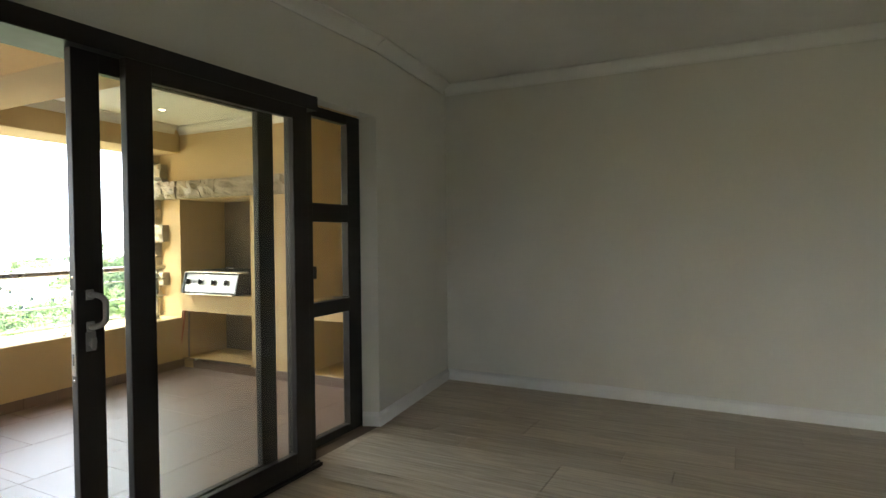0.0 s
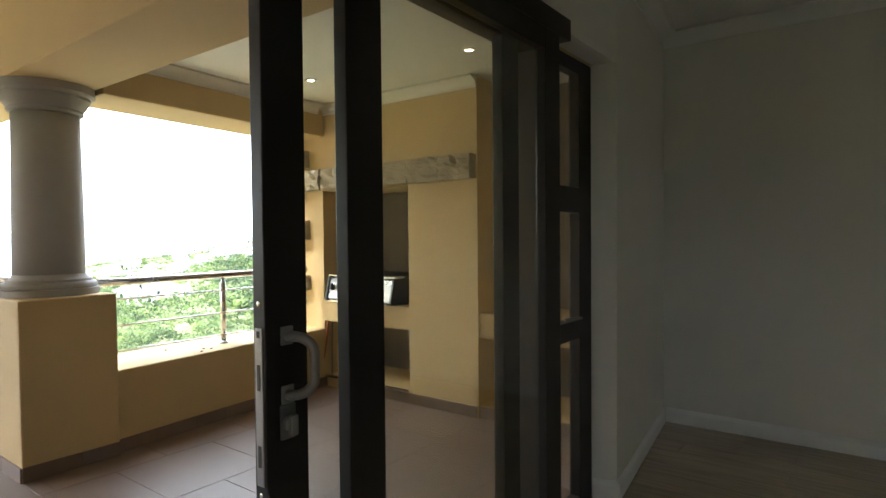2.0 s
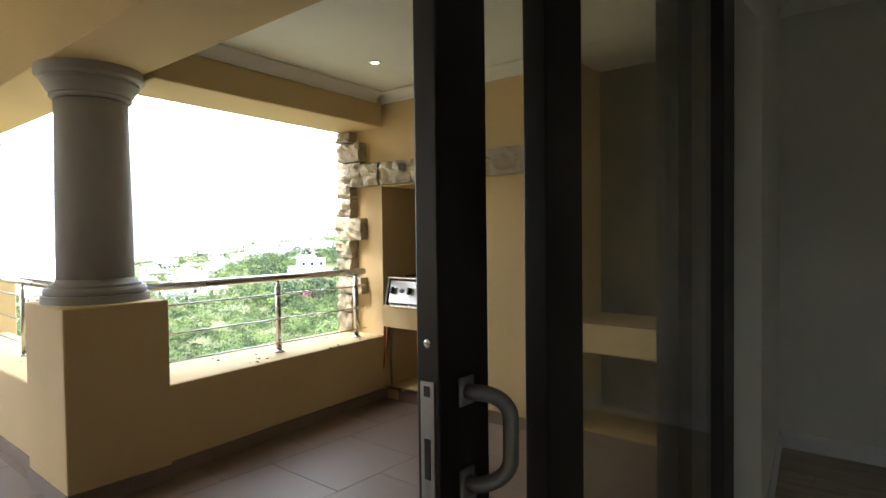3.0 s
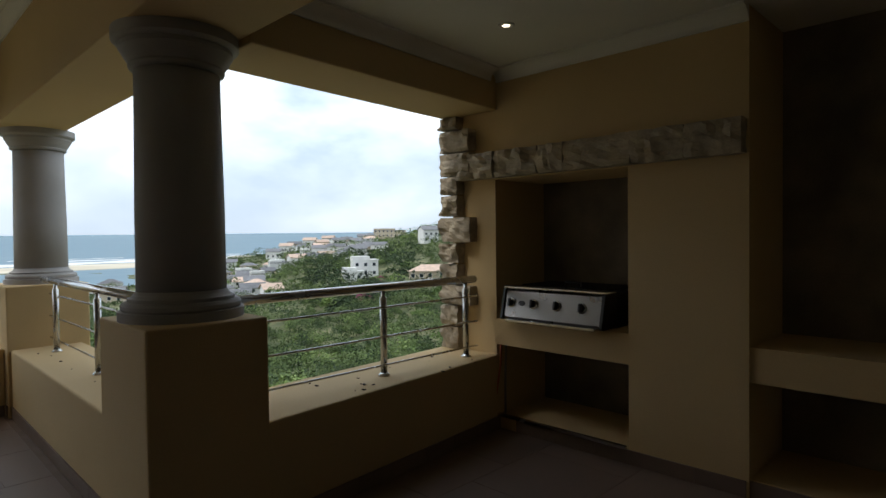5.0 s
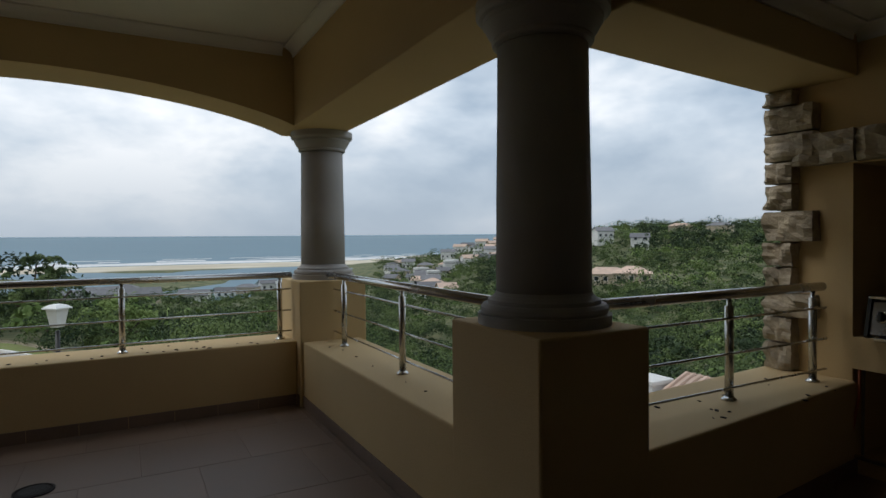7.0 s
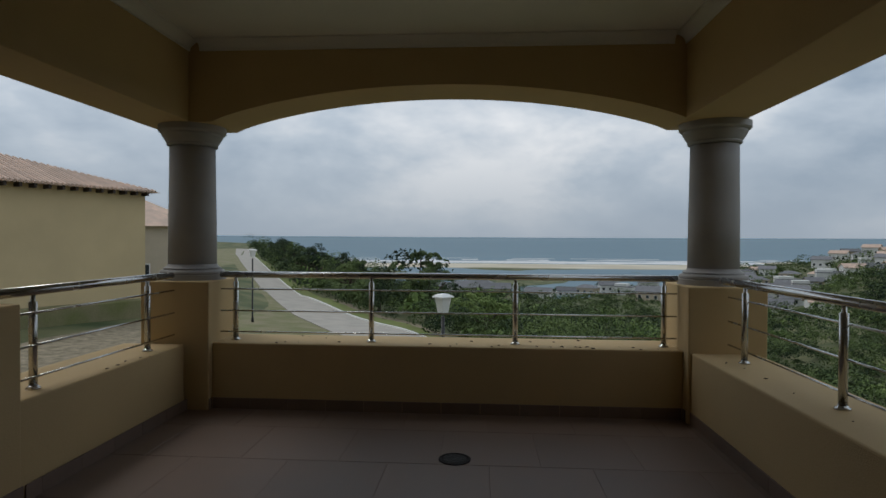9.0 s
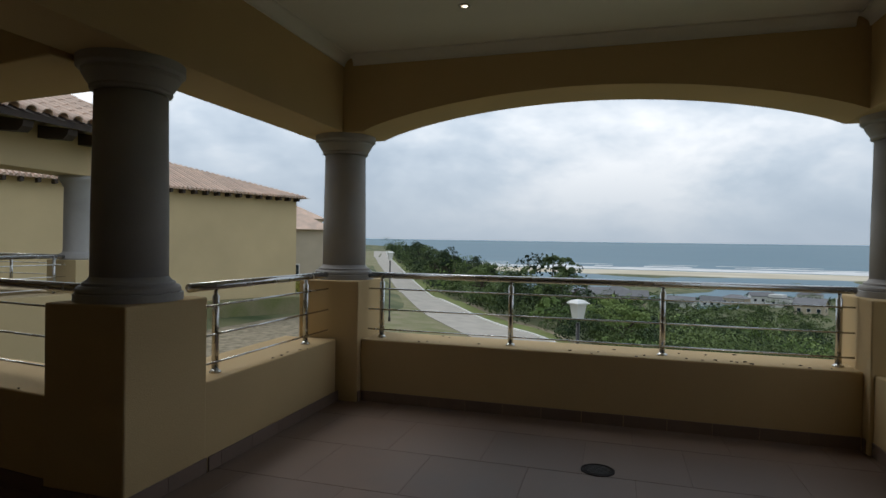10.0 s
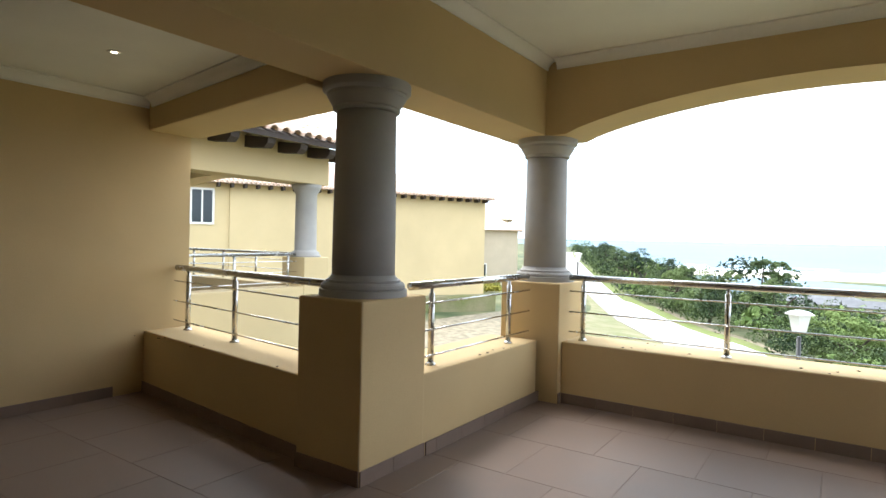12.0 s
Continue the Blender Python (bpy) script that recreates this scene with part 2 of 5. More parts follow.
def prism(outline, axis, a, b):
    """Extrudes a 2D outline along axis x, y or z from a to b."""
    place = {"x": lambda u, v, w: (w, u, v), "y": lambda u, v, w: (u, w, v), "z": lambda u, v, w: (u, v, w)}[axis]
    bm = bmesh.new()
    one = [bm.verts.new(place(u, v, a)) for u, v in outline]
    two = [bm.verts.new(place(u, v, b)) for u, v in outline]
    n = len(outline)
    for i in range(n):
        j = (i + 1) % n
        bm.faces.new((one[i], one[j], two[j], two[i]))
    bm.faces.new(one[::-1])
    bm.faces.new(two)
    bmesh.ops.recalc_face_normals(bm, faces=bm.faces)
    return bm


def setting(name, bm, mat, label="", category="", smooth=False):
    return tagged(part(name, bm, mat, smooth=smooth), label, category, kind="structure")


def empty(name, label, category, group="", kind="", at=(0, 0, 0)):
    ob = new(name)
    ob.location = at
    return tagged(ob, label, category, group, kind)


# ---------------------------------------------------------------- plan
SOFFIT, SILL, PIER, RAIL = 2.25, 0.515, 1.0, 1.045
CEIL_BAY, CEIL_LOW = 2.88, 2.48
IN, OUT = -4.19, -4.42          # house wall, room side and terrace side
ROOM_N, ROOM_S, ROOM_E, ROOM_TOP = 5.44, -1.6, 1.6, 2.72
DOOR_S, DOOR_N, DOOR_TOP = -1.0, 4.03, 2.15

# room
setting("floor", boxes((-4.40, ROOM_E, ROOM_S, ROOM_N, -0.2, -0.008)), GROUT, "grey oak laminate floor of the empty room", "floor")
setting("wall_north", boxes((-4.40, ROOM_E + 0.2, ROOM_N, ROOM_N + 0.2, -0.2, ROOM_TOP)), ROOMWALL, "plain off-white painted room wall", "wall")
# out of view; its opening is added to let sky light into the room
setting("wall_south", boxes((-4.19, -0.6, ROOM_S - 0.2, ROOM_S, -0.2, ROOM_TOP), (0.3, ROOM_E + 0.2, ROOM_S - 0.2, ROOM_S, -0.2, ROOM_TOP), (-0.6, 0.3, ROOM_S - 0.2, ROOM_S, -0.2, 1.0), (-0.6, 0.3, ROOM_S - 0.2, ROOM_S, 2.0, ROOM_TOP)), ROOMWALL, "plain off-white painted room wall", "wall")
setting("wall_east", boxes((ROOM_E, ROOM_E + 0.2, ROOM_S, ROOM_N, -0.2, ROOM_TOP)), ROOMWALL, "plain off-white painted room wall", "wall")
wall_w = boxes((-4.30, IN, ROOM_S - 0.2, DOOR_S, -0.2, ROOM_TOP), (-4.30, IN, DOOR_S, DOOR_N, DOOR_TOP + 0.03, ROOM_TOP))
SKEW = -4.365          # the wall beyond the sidelight runs out of square to here
setting("wall_west_splay", prism([(-4.40, DOOR_N), (IN, DOOR_N), (SKEW, ROOM_N), (-4.40, ROOM_N)], "z", -0.2, ROOM_TOP), ROOMWALL, "off-white room wall running out of square beside the sidelight", "wall")
setting("wall_west", wall_w, ROOMWALL, "off-white room wall round the sliding door", "wall")
outer = boxes((OUT, -4.40, DOOR_N, 5.4, -0.2, 3.1), (OUT, -4.30, -4.6, DOOR_S, -0.2, 3.1), (OUT, -4.30, DOOR_S, DOOR_N, DOOR_TOP + 0.03, 3.1))
setting("wall_terrace", outer, PLASTER, "yellow plastered house wall on the terrace", "wall")
setting("ceiling", boxes((-4.3, ROOM_E + 0.2, ROOM_S - 0.2, ROOM_N + 0.2, ROOM_TOP, ROOM_TOP + 0.2)), CEIL, "white painted room ceiling", "ceiling")


def cove(size):
    """Profile of a coved cornice, wall at u = 0, ceiling at v = 0."""
    pts = [(0, 0), (0, -size), (0.012, -size)]
    for i in range(7):
        a = math.pi / 2 * i / 6
        pts.append((size - 0.012 - (size - 0.024) * math.cos(a) , -size + 0.012 + (size - 0.024) * (1 - math.cos(a)) * 0.4 + (size - 0.024) * math.sin(a) * 0.6))
    return pts + [(size, -0.012), (size, 0)]


def cornice(name, axis, wall, side, a, b, top, size, mat=None):
    """A length of cornice along an axis; side is +1 where the room lies at higher values."""
    bm = prism([(wall + side * u, top + v) for u, v in cove(size)], axis, a, b)
    return setting(name, bm, mat or CEIL, "white coved plaster cornice", "cornice")


cornice("trim", "x", ROOM_N, -1, SKEW, ROOM_E, ROOM_TOP, 0.09)
cornice("trim", "x", ROOM_S, 1, IN, ROOM_E, ROOM_TOP, 0.09)
cornice("trim", "y", IN, 1, ROOM_S + 0.09, DOOR_N, ROOM_TOP, 0.09)
cornice("trim", "y", ROOM_E, -1, ROOM_S + 0.09, ROOM_N - 0.09, ROOM_TOP, 0.09)


def skirting(axis, wall, side, a, b):
    prof = [(0, 0), (0.018, 0), (0.018, 0.075), (0.012, 0.088), (0.006, 0.1), (0, 0.1)]
    setting("baseboard", prism([(wall + side * u, v) for u, v in prof], axis, a, b), TRIMW, "white painted skirting board", "skirting board")


skirting("x", ROOM_N, -1, SKEW + 0.018, ROOM_E)
for prof, a, b, mat, label, category in (([(u, ROOM_TOP + v) for u, v in cove(0.09)], 0.0, -0.09, CEIL, "white coved plaster cornice", "cornice"),
                                         ([(0, 0), (0.018, 0), (0.018, 0.075), (0.012, 0.088), (0.006, 0.1), (0, 0.1)], -0.018, -0.018, TRIMW, "white painted skirting board", "skirting board")):
    run = math.hypot(SKEW - IN, ROOM_N - DOOR_N)
    ob = setting("trim", prism(prof, "y", a, run + b), mat, label, category)
    ob.matrix_basis = Matrix.Translation((IN, DOOR_N, 0)) @ Matrix.Rotation(math.atan2(IN - SKEW, ROOM_N - DOOR_N), 4, "Z")
skirting("y", IN, 1, ROOM_S, DOOR_S)
skirting("x", ROOM_S, 1, IN + 0.018, ROOM_E - 0.018)
skirting("y", ROOM_E, -1, ROOM_S, ROOM_N - 0.018)
ob = setting("baseboard", prism([(-u, v) for u, v in ((0, 0), (0.018, 0), (0.018, 0.075), (0.012, 0.088), (0.006, 0.1), (0, 0.1))], "x", 0.0, 0.135), TRIMW, "white painted skirting board", "skirting board")
ob.matrix_basis = Matrix.Translation((-4.302, 3.99, 0)) @ Matrix.Rotation(math.atan2(0.04, 0.112), 4, "Z")
# plastered reveal beside the sidelight
setting("trim", prism([(-4.42, 3.99), (-4.302, 3.99), (IN, DOOR_N - 0.001), (-4.42, DOOR_N - 0.001)], "z", 0.0, DOOR_TOP + 0.03), ROOMWALL, "off-white door reveal", "reveal")

# terrace slab, walls and parapets
slab = prism([(-4.3, -4.25), (-8.4, -4.25), (-8.4, -1.95), (-10.6, -1.95), (-10.6, 2.95), (-7.5, 2.95), (-7.5, 5.3), (-4.3, 5.3)], "z", -0.3, -0.002)
setting("floor_terrace", slab, GROUT, "brown ceramic tiled terrace floor", "floor")
setting("wall_terrace_south", boxes((-8.52, -4.42, -4.5, -4.22, -2.8, 3.1)), PLASTER, "yellow plastered terrace end wall", "wall")


def splayed(name, outline, z0, z1, label, category):
    bm = prism(outline, "z", z0, z1)
    bmesh.ops.bevel(bm, geom=bm.edges[:], offset=0.01, segments=2, profile=0.5, affect="EDGES")
    setting(name, bm, PLASTER, label, category)


def parapet(name, x0, x1, y0, y1):
    setting(name, boxes((x0, x1, y0, y1, -0.3, SILL), bevel=0.012), PLASTER, "low yellow plastered parapet wall with a flat sill", "parapet")


splayed("parapet_north", [(-7.47, 2.85), (-6.92, 2.85), (-7.09, 4.72), (-7.60, 4.72)], -0.3, SILL, "low yellow plastered parapet wall with a flat sill", "parapet")
parapet("parapet_bay_north", -9.98, -7.4, 2.385, 2.86)
parapet("parapet_west", -10.52, -10.06, -1.262, 2.36)
parapet("parapet_bay_south", -9.98, -8.3, -1.93, -1.446)
splayed("parapet_south", [(-8.37, -1.94), (-7.85, -1.94), (-8.11, -4.22), (-8.6, -4.22)], -0.3, SILL, "low yellow plastered parapet wall with a flat sill", "parapet")


def pier(name, x0, x1, y0, y1):
    setting(name, boxes((x0, x1, y0, y1, -0.3, PIER), bevel=0.01), PLASTER, "square yellow plastered pier under a column", "pier")


pier("pier_north", -7.47, -6.88, 2.335, 2.85)
pier("pier_south", -8.37, -7.79, -1.94, -1.44)
pier("pier_northwest", -10.56, -9.96, 2.36, 2.92)
pier("pier_southwest", -10.56, -10.0, -1.81, -1.262)

# beams
setting("beam_north", boxes((-10.06, OUT, 2.36, 2.82, SOFFIT, 3.1), bevel=0.006), PLASTER, "yellow plastered beam", "beam")
setting("beam_south", boxes((-10.06, OUT, -1.88, -1.45, SOFFIT, 3.1), bevel=0.006), PLASTER, "yellow plastered beam", "beam")
splayed("beam_northeast", [(-7.40, 2.82), (-6.93, 2.82), (-7.09, 4.72), (-7.58, 4.72)], SOFFIT - 0.035, 3.1, "yellow plastered beam over the parapet", "beam")
splayed("beam_southeast", [(-8.34, -1.88), (-7.76, -1.88), (-8.13, -4.22), (-8.6, -4.22)], SOFFIT - 0.035, 3.1, "yellow plastered beam over the parapet", "beam")
arch = [(-1.88, 3.1), (-1.88, SOFFIT), (-1.27, SOFFIT)]
for i in range(1, 40):
    u = i / 40
    arch.append((-1.27 + 3.64 * u, SOFFIT + 0.27 * (1 - (2 * u - 1) ** 2) ** 0.85))
arch += [(2.37, SOFFIT), (2.82, SOFFIT), (2.82, 3.1)]
setting("beam_west", prism(arch, "x", -10.54, -10.06), PLASTER, "yellow plastered beam with a shallow arch", "beam")
setting("ceiling_bay", boxes((-10.06, OUT, -1.45, 2.36, CEIL_BAY, CEIL_BAY + 0.1)), CEIL, "white terrace ceiling", "ceiling")
setting("ceiling_north", boxes((-7.1, OUT, 2.86, 5.3, CEIL_LOW, CEIL_LOW + 0.1)), CEIL, "white terrace ceiling", "ceiling")
setting("ceiling_south", boxes((-8.14, OUT, -4.22, -1.93, CEIL_LOW, CEIL_LOW + 0.1)), CEIL, "white terrace ceiling", "ceiling")
setting("roof", prism([(ROOM_E + 0.3, -4.6), (-8.5, -4.6), (-8.3, -1.87), (-10.5, -1.87), (-10.5, 2.81), (-7.4, 2.81), (-7.6, 5.5), (ROOM_E + 0.3, 5.7)], "z", 3.1, 3.25), CLAY, "roof over the terrace", "roof")
for args in (("x", 2.36, -1, -10.06, OUT, CEIL_BAY), ("x", -1.45, 1, -10.06, OUT, CEIL_BAY), ("y", -10.06, 1, -1.36, 2.27, CEIL_BAY), ("y", OUT, -1, -1.36, 2.27, CEIL_BAY),
             ("x", 2.86, 1, -6.93, OUT, CEIL_LOW), ("x", 4.72, -1, -7.09, -5.47, CEIL_LOW),
             ("x", -1.93, -1, -7.83, OUT, CEIL_LOW), ("x", -4.22, 1, -8.13, OUT, CEIL_LOW)):
    cornice("trim", *args, 0.08)
for x0, y0, x1, y1 in ((-6.93, 2.86, -7.09, 4.72), (-8.13, -4.22, -7.76, -1.93)):
    n = math.hypot(x1 - x0, y1 - y0)
    ob = setting("trim", prism([(u, CEIL_LOW + v) for u, v in cove(0.08)], "y", 0.08, n - 0.08), CEIL, "white coved plaster cornice", "cornice")
    ob.matrix_basis = Matrix.Translation((x0, y0, 0)) @ Matrix.Rotation(math.atan2(y1 - y0, x1 - x0) - math.pi / 2, 4, "Z")

# barbecue wall with its recesses
for name, box in (("wall_barbecue", (-7.52, -7.11, 4.72, 5.3, -2.8, 3.1)), ("wall_barbecue_lintel", (-7.11, -6.12, 4.72, 5.3, 1.735, 3.1)), ("wall_barbecue_face", (-6.12, -5.47, 4.72, 5.3, -0.2, 3.1)),
                  ("shelf_barbecue", (-7.11, -6.12, 4.72, 5.3, 0.585, 0.765)), ("plinth_barbecue", (-7.11, -6.12, 4.72, 5.3, -0.2, 0.09)), ("shelf_alcove", (-5.47, OUT, 4.74, 5.3, 0.585, 0.765)), ("plinth_alcove", (-5.47, OUT, 4.74, 5.3, -0.2, 0.09))):
    setting(name, boxes(box), PLASTER, "yellow plastered barbecue wall with dark recesses", "wall")
# back of the recesses, with their shade put into its colour
setting("wall_barbecue_back", boxes((-7.47, OUT, 5.3, 5.5, -0.2, 3.1)), FIREBACK, "back wall of the barbecue recesses, shade painted into its brown", "wall")
setting("trim", boxes((-7.1, -6.13, 4.695, 4.719, 0.088, 0.106)), STEEL, "thin metal edge strip of the wood niche", "edge strip")

# ---------------------------------------------------------------- columns


def column(x, y):
    base = empty("column", "round grey painted column with moulded base and capital", "column", "terrace columns", at=(x, y, PIER))
    h = SOFFIT - PIER
    part("base", lathe([(0.262, 0), (0.262, 0.04), (0.245, 0.042), (0.25, 0.052), (0.25, 0.066), (0.24, 0.078), (0.222, 0.08), (0.222, 0.095), (0.208, 0.1), (0.196, 0.112), (0.189, 0.125)], 64), COLUMN, base)
    part("shaft", lathe([(0.188, 0.12), (0.186, 0.5), (0.180, 0.85), (0.178, h - 0.17)], 48), COLUMN, base, smooth=True)
    part("capital", lathe([(0.178, h - 0.165), (0.196, h - 0.16), (0.2, h - 0.15), (0.196, h - 0.14), (0.2, h - 0.135), (0.214, h - 0.115), (0.232, h - 0.082), (0.235, h - 0.08), (0.235, h - 0.06), (0.25, h - 0.057), (0.262, h - 0.045), (0.262, h + 0.002)], 64), COLUMN, base)


for cx, cy in ((-7.19, 2.6), (-8.08, -1.7), (-10.3, 2.66), (-10.3, -1.54)):
    column(cx, cy)

# ---------------------------------------------------------------- railings


def railing(axis, fixed, a, b, posts, ends, z=SILL):
    """A stainless railing along an axis at a fixed other coordinate, from a to b; ends: how far each handrail end returns."""
    at = (lambda u, h, off=0.0: (u, fixed + off, h)) if axis == "x" else (lambda u, h, off=0.0: (fixed + off, u, h))
    rail = empty("railing", "polished stainless steel railing on the parapet", "railing", "terrace railings", at=at((a + b) / 2, z))

    def put(name, bm):
        bm.transform(Matrix.Translation(-rail.location))
        return part(name, bm, STEEL, rail, smooth=True)
    put("handrail", tube([at(a, RAIL), at(a + (b - a) * 0.33, RAIL), at(b, RAIL)], 0.026, 16))
    for k, h in enumerate((0.93, 0.755, 0.585)):
        put("rail_bar", tube([at(a + 0.01, h, 0.028), at(b - 0.01, h, 0.028)], 0.0065, 8))
    for u in posts:
        x, y, _ = at(u, 0)
        post = put("post", lathe([(0.021, z + 0.004), (0.021, RAIL - 0.06), (0.012, RAIL - 0.055), (0.012, RAIL - 0.02)], 20, (x, y, 0)))
        bm = lathe([(0.036, z), (0.036, z + 0.008), (0.026, z + 0.014), (0.023, z + 0.02)], 20, (x, y, 0))
        bm.transform(Matrix.Translation(-rail.location))
        part("flange", bm, STEEL, post, smooth=True)
    return rail


railing("y", -7.21, 2.84, 4.60, (3.78, 4.51), 0)
railing("x", 2.615, -10.0, -7.46, (-9.635, -8.57), 0)
railing("y", -10.22, -1.26, 2.36, (-1.138, -0.025, 1.119, 2.262), 0)
railing("x", -1.56, -10.0, -8.36, (-9.675, -8.595), 0)
south = railing("y", -8.1, -4.22, -1.93, (-4.0, -3.2), 0)
south.matrix_basis = Matrix.Translation((-8.1, -1.93, 0)) @ Matrix.Rotation(radians(-7.5), 4, "Z") @ Matrix.Translation((8.1, 1.93, 0)) @ south.matrix_basis

# ---------------------------------------------------------------- sliding door
door = empty("door_1", "dark bronze aluminium sliding door standing open", "door", kind="structure", at=(-4.25, 2.1, 0))


def dpart(name, rows, mat, parent=None, label="", bevel=0.003):
    bm = boxes(*rows, bevel=bevel)
    bm.transform(Matrix.Translation(-door.location))
    ob = part(name, bm, mat, door, label)
    if parent:
        ob.parent = parent
    return ob


dpart("head_track", [(-4.34, -4.095, DOOR_S, 3.29, 2.075, 2.155)], BRONZE)
dpart("sill_track", [(-4.34, -4.095, DOOR_S, 3.29, -0.006, 0.02), (-4.125, -4.115, DOOR_S, 3.29, 0.02, 0.03), (-4.185, -4.175, DOOR_S, 3.29, 0.02, 0.03)], BRONZE)
dpart("jamb", [(-4.34, -4.19, DOOR_S, DOOR_S + 0.06, 0.02, 2.075)], BRONZE)
dpart("mullion", [(-4.36, -4.19, 3.29, 3.345, 0.0, 2.17)], BRONZE)


def sash(xm, y0, y1, wide):
    """A sliding leaf with stiles, rails and a pane."""
    x0, x1 = xm - 0.02, xm + 0.02
    leaf = dpart("sliding_leaf", [(x0, x1, y0, y0 + wide, 0.03, 2.09), (x0, x1, y1 - wide, y1, 0.03, 2.09),
                                  (x0 + 0.001, x1 - 0.001, y0 + wide, y1 - wide, 0.03, 0.14), (x0 + 0.001, x1 - 0.001, y0 + wide, y1 - wide, 2.0, 2.09)], BRONZE)
    pane = dpart("pane", [(xm - 0.003, xm + 0.003, y0 + wide, y1 - wide, 0.14, 2.0)], GLASS, leaf, "clear glass pane", bevel=0)
    pane.visible_shadow = False
    return leaf


leaf_a = sash(-4.145, 1.898, 2.956, 0.110)
leaf_a.location = (-0.028, 0.027, 0)          # on the outer track
leaf_b = sash(-4.12, 2.111, 3.20, 0.117)
# pull handles and lock on the open leaf


def pull(x, side, z0, z1, parent, y=1.950):
    pts = [(x, y, z1)]
    for i in range(9):
        a = math.pi / 2 * i / 8
        pts.append((x + side * (0.02 + 0.035 * math.sin(a)), y + 0.0 + 0.03 * math.sin(a), z1 - 0.035 * (1 - math.cos(a))))
    pts += [(px, py, z0 + z1 - pz) for px, py, pz in pts[::-1]]
    bm = tube(pts, 0.011, 14)
    for z in (z0, z1):
        add_box(bm, x, x + side * 0.006, y - 0.016, y + 0.016, z - 0.02, z + 0.02, 0.003)
    bm.transform(Matrix.Translation(-door.location))
    h = part("pull_handle", bm, CAST, door, "worn grey metal pull handle", smooth=True)
    h.parent = parent
    return h


pull(-4.125, 1, 1.005, 1.13, leaf_a)
pull(-4.165, -1, 1.005, 1.13, leaf_a)
lk = lathe([(0.017, 0), (0.017, 0.016), (0.012, 0.02)], 20)
lk.transform(Matrix.Translation((-4.125, 1.950, 0.945)) @ Matrix.Rotation(radians(90), 4, "Y"))
add_box(lk, -4.125, -4.119, 1.930, 1.970, 0.91, 0.985, 0.004)
add_box(lk, -4.108, -4.098, 1.940, 1.960, 0.92, 0.965, 0.003)
lk.transform(Matrix.Translation(-door.location))
part("lock_cylinder", lk, CAST, door, "grey metal lock with thumb turn").parent = leaf_a
dpart("lock_plate", [(-4.157, -4.133, 1.8955, 1.8985, 0.82, 1.15)], LOCK, leaf_a, "steel lock plate on the leaf edge", 0.001)
for z in (0.86, 1.02, 1.06, 1.13):
    dpart("lock_slot", [(-4.15, -4.14, 1.8946, 1.896, z, z + (0.045 if z < 1.05 else 0.014))], BLACK, leaf_a, bevel=0)
for z in (0.80, 1.2):
    sc = lathe([(0.006, 0), (0.006, 0.001), (0.003, 0.002)], 12)
    sc.transform(Matrix.Translation((-4.145, 1.898, z)) @ Matrix.Rotation(radians(90), 4, "X"))
    sc.transform(Matrix.Translation(-door.location))
    part("screw", sc, STEEL, door).parent = leaf_a

# sidelight with three panes
win = empty("window_1", "dark bronze sidelight window with three panes", "window", kind="structure", at=(-4.33, 3.73, 0))


def wpart(name, rows, mat, parent=None, label="", bevel=0.003):
    bm = boxes(*rows, bevel=bevel)
    bm.transform(Matrix.Translation(-win.location))
    ob = part(name, bm, mat, win, label)
    if parent:
        ob.parent = parent
    return ob


wpart("window_frame", [(-4.36, -4.305, 3.347, 3.41, 0.0, 2.17), (-4.36, -4.305, 3.845, 3.988, 0.0, 2.17), (-4.359, -4.306, 3.41, 3.845, 0.0, 0.055), (-4.359, -4.306, 3.41, 3.845, 2.105, 2.17),
                       (-4.359, -4.300, 3.41, 3.845, 0.835, 0.925), (-4.359, -4.300, 3.41, 3.845, 1.44, 1.56)], BRONZE)
for z0, z1 in ((0.055, 0.835), (0.925, 1.44), (1.56, 2.105)):
    p = wpart("pane", [(-4.335, -4.329, 3.41, 3.845, z0, z1)], GLASS, None, "clear glass pane", 0)
    p.visible_shadow = False
stay = tube([(-4.30, 3.66, 0.945), (-4.285, 3.70, 0.942), (-4.285, 3.82, 0.935)], 0.006, 8)
stay.transform(Matrix.Translation(-win.location))
part("window_stay", stay, CAST, win, "grey window stay")
hk = boxes((-4.30, -4.28, 3.462, 3.482, 1.08, 1.16), (-4.29, -4.275, 3.465, 3.48, 1.12, 1.135), bevel=0.003)
hk.transform(Matrix.Translation(-win.location))
part("window_latch", hk, BLACK, win, "black window latch")

# ---------------------------------------------------------------- barbecue grill
grill = empty("gas_grill", "built-in stainless steel gas grill with four knobs", "grill", at=(-6.63, 4.76, 0.765))


def gpart(name, bm, mat, parent=None, label="", smooth=False):
    bm.transform(Matrix.Translation(-grill.location))
    ob = part(name, bm, mat, grill, label, smooth)
    if parent:
        ob.parent = parent
    return ob


GX0, GX1 = -7.02, -6.25
fascia = gpart("fascia", prism([(4.66, 0.80), (4.675, 0.785), (4.80, 0.785), (4.80, 0.985), (4.725, 0.985), (4.70, 0.97)], "x", GX0 + 0.02, GX1 - 0.02), FASCIA, None, "brushed stainless control panel")
gpart("drip_tray", boxes((GX0 + 0.05, GX1 - 0.05, 4.64, 4.82, 0.766, 0.784), bevel=0.004), STEEL)
gpart("top_lip", boxes((GX0, GX1, 4.695, 4.82, 0.986, 1.0), bevel=0.004), STEEL)
for x in (GX0, GX1 - 0.02):
    gpart("side_cheek", prism([(4.645, 0.79), (4.66, 0.775), (4.83, 0.775), (4.83, 1.0), (4.71, 1.0), (4.69, 0.98)], "x", x, x + 0.019), BLACK, None, "black end cheek")
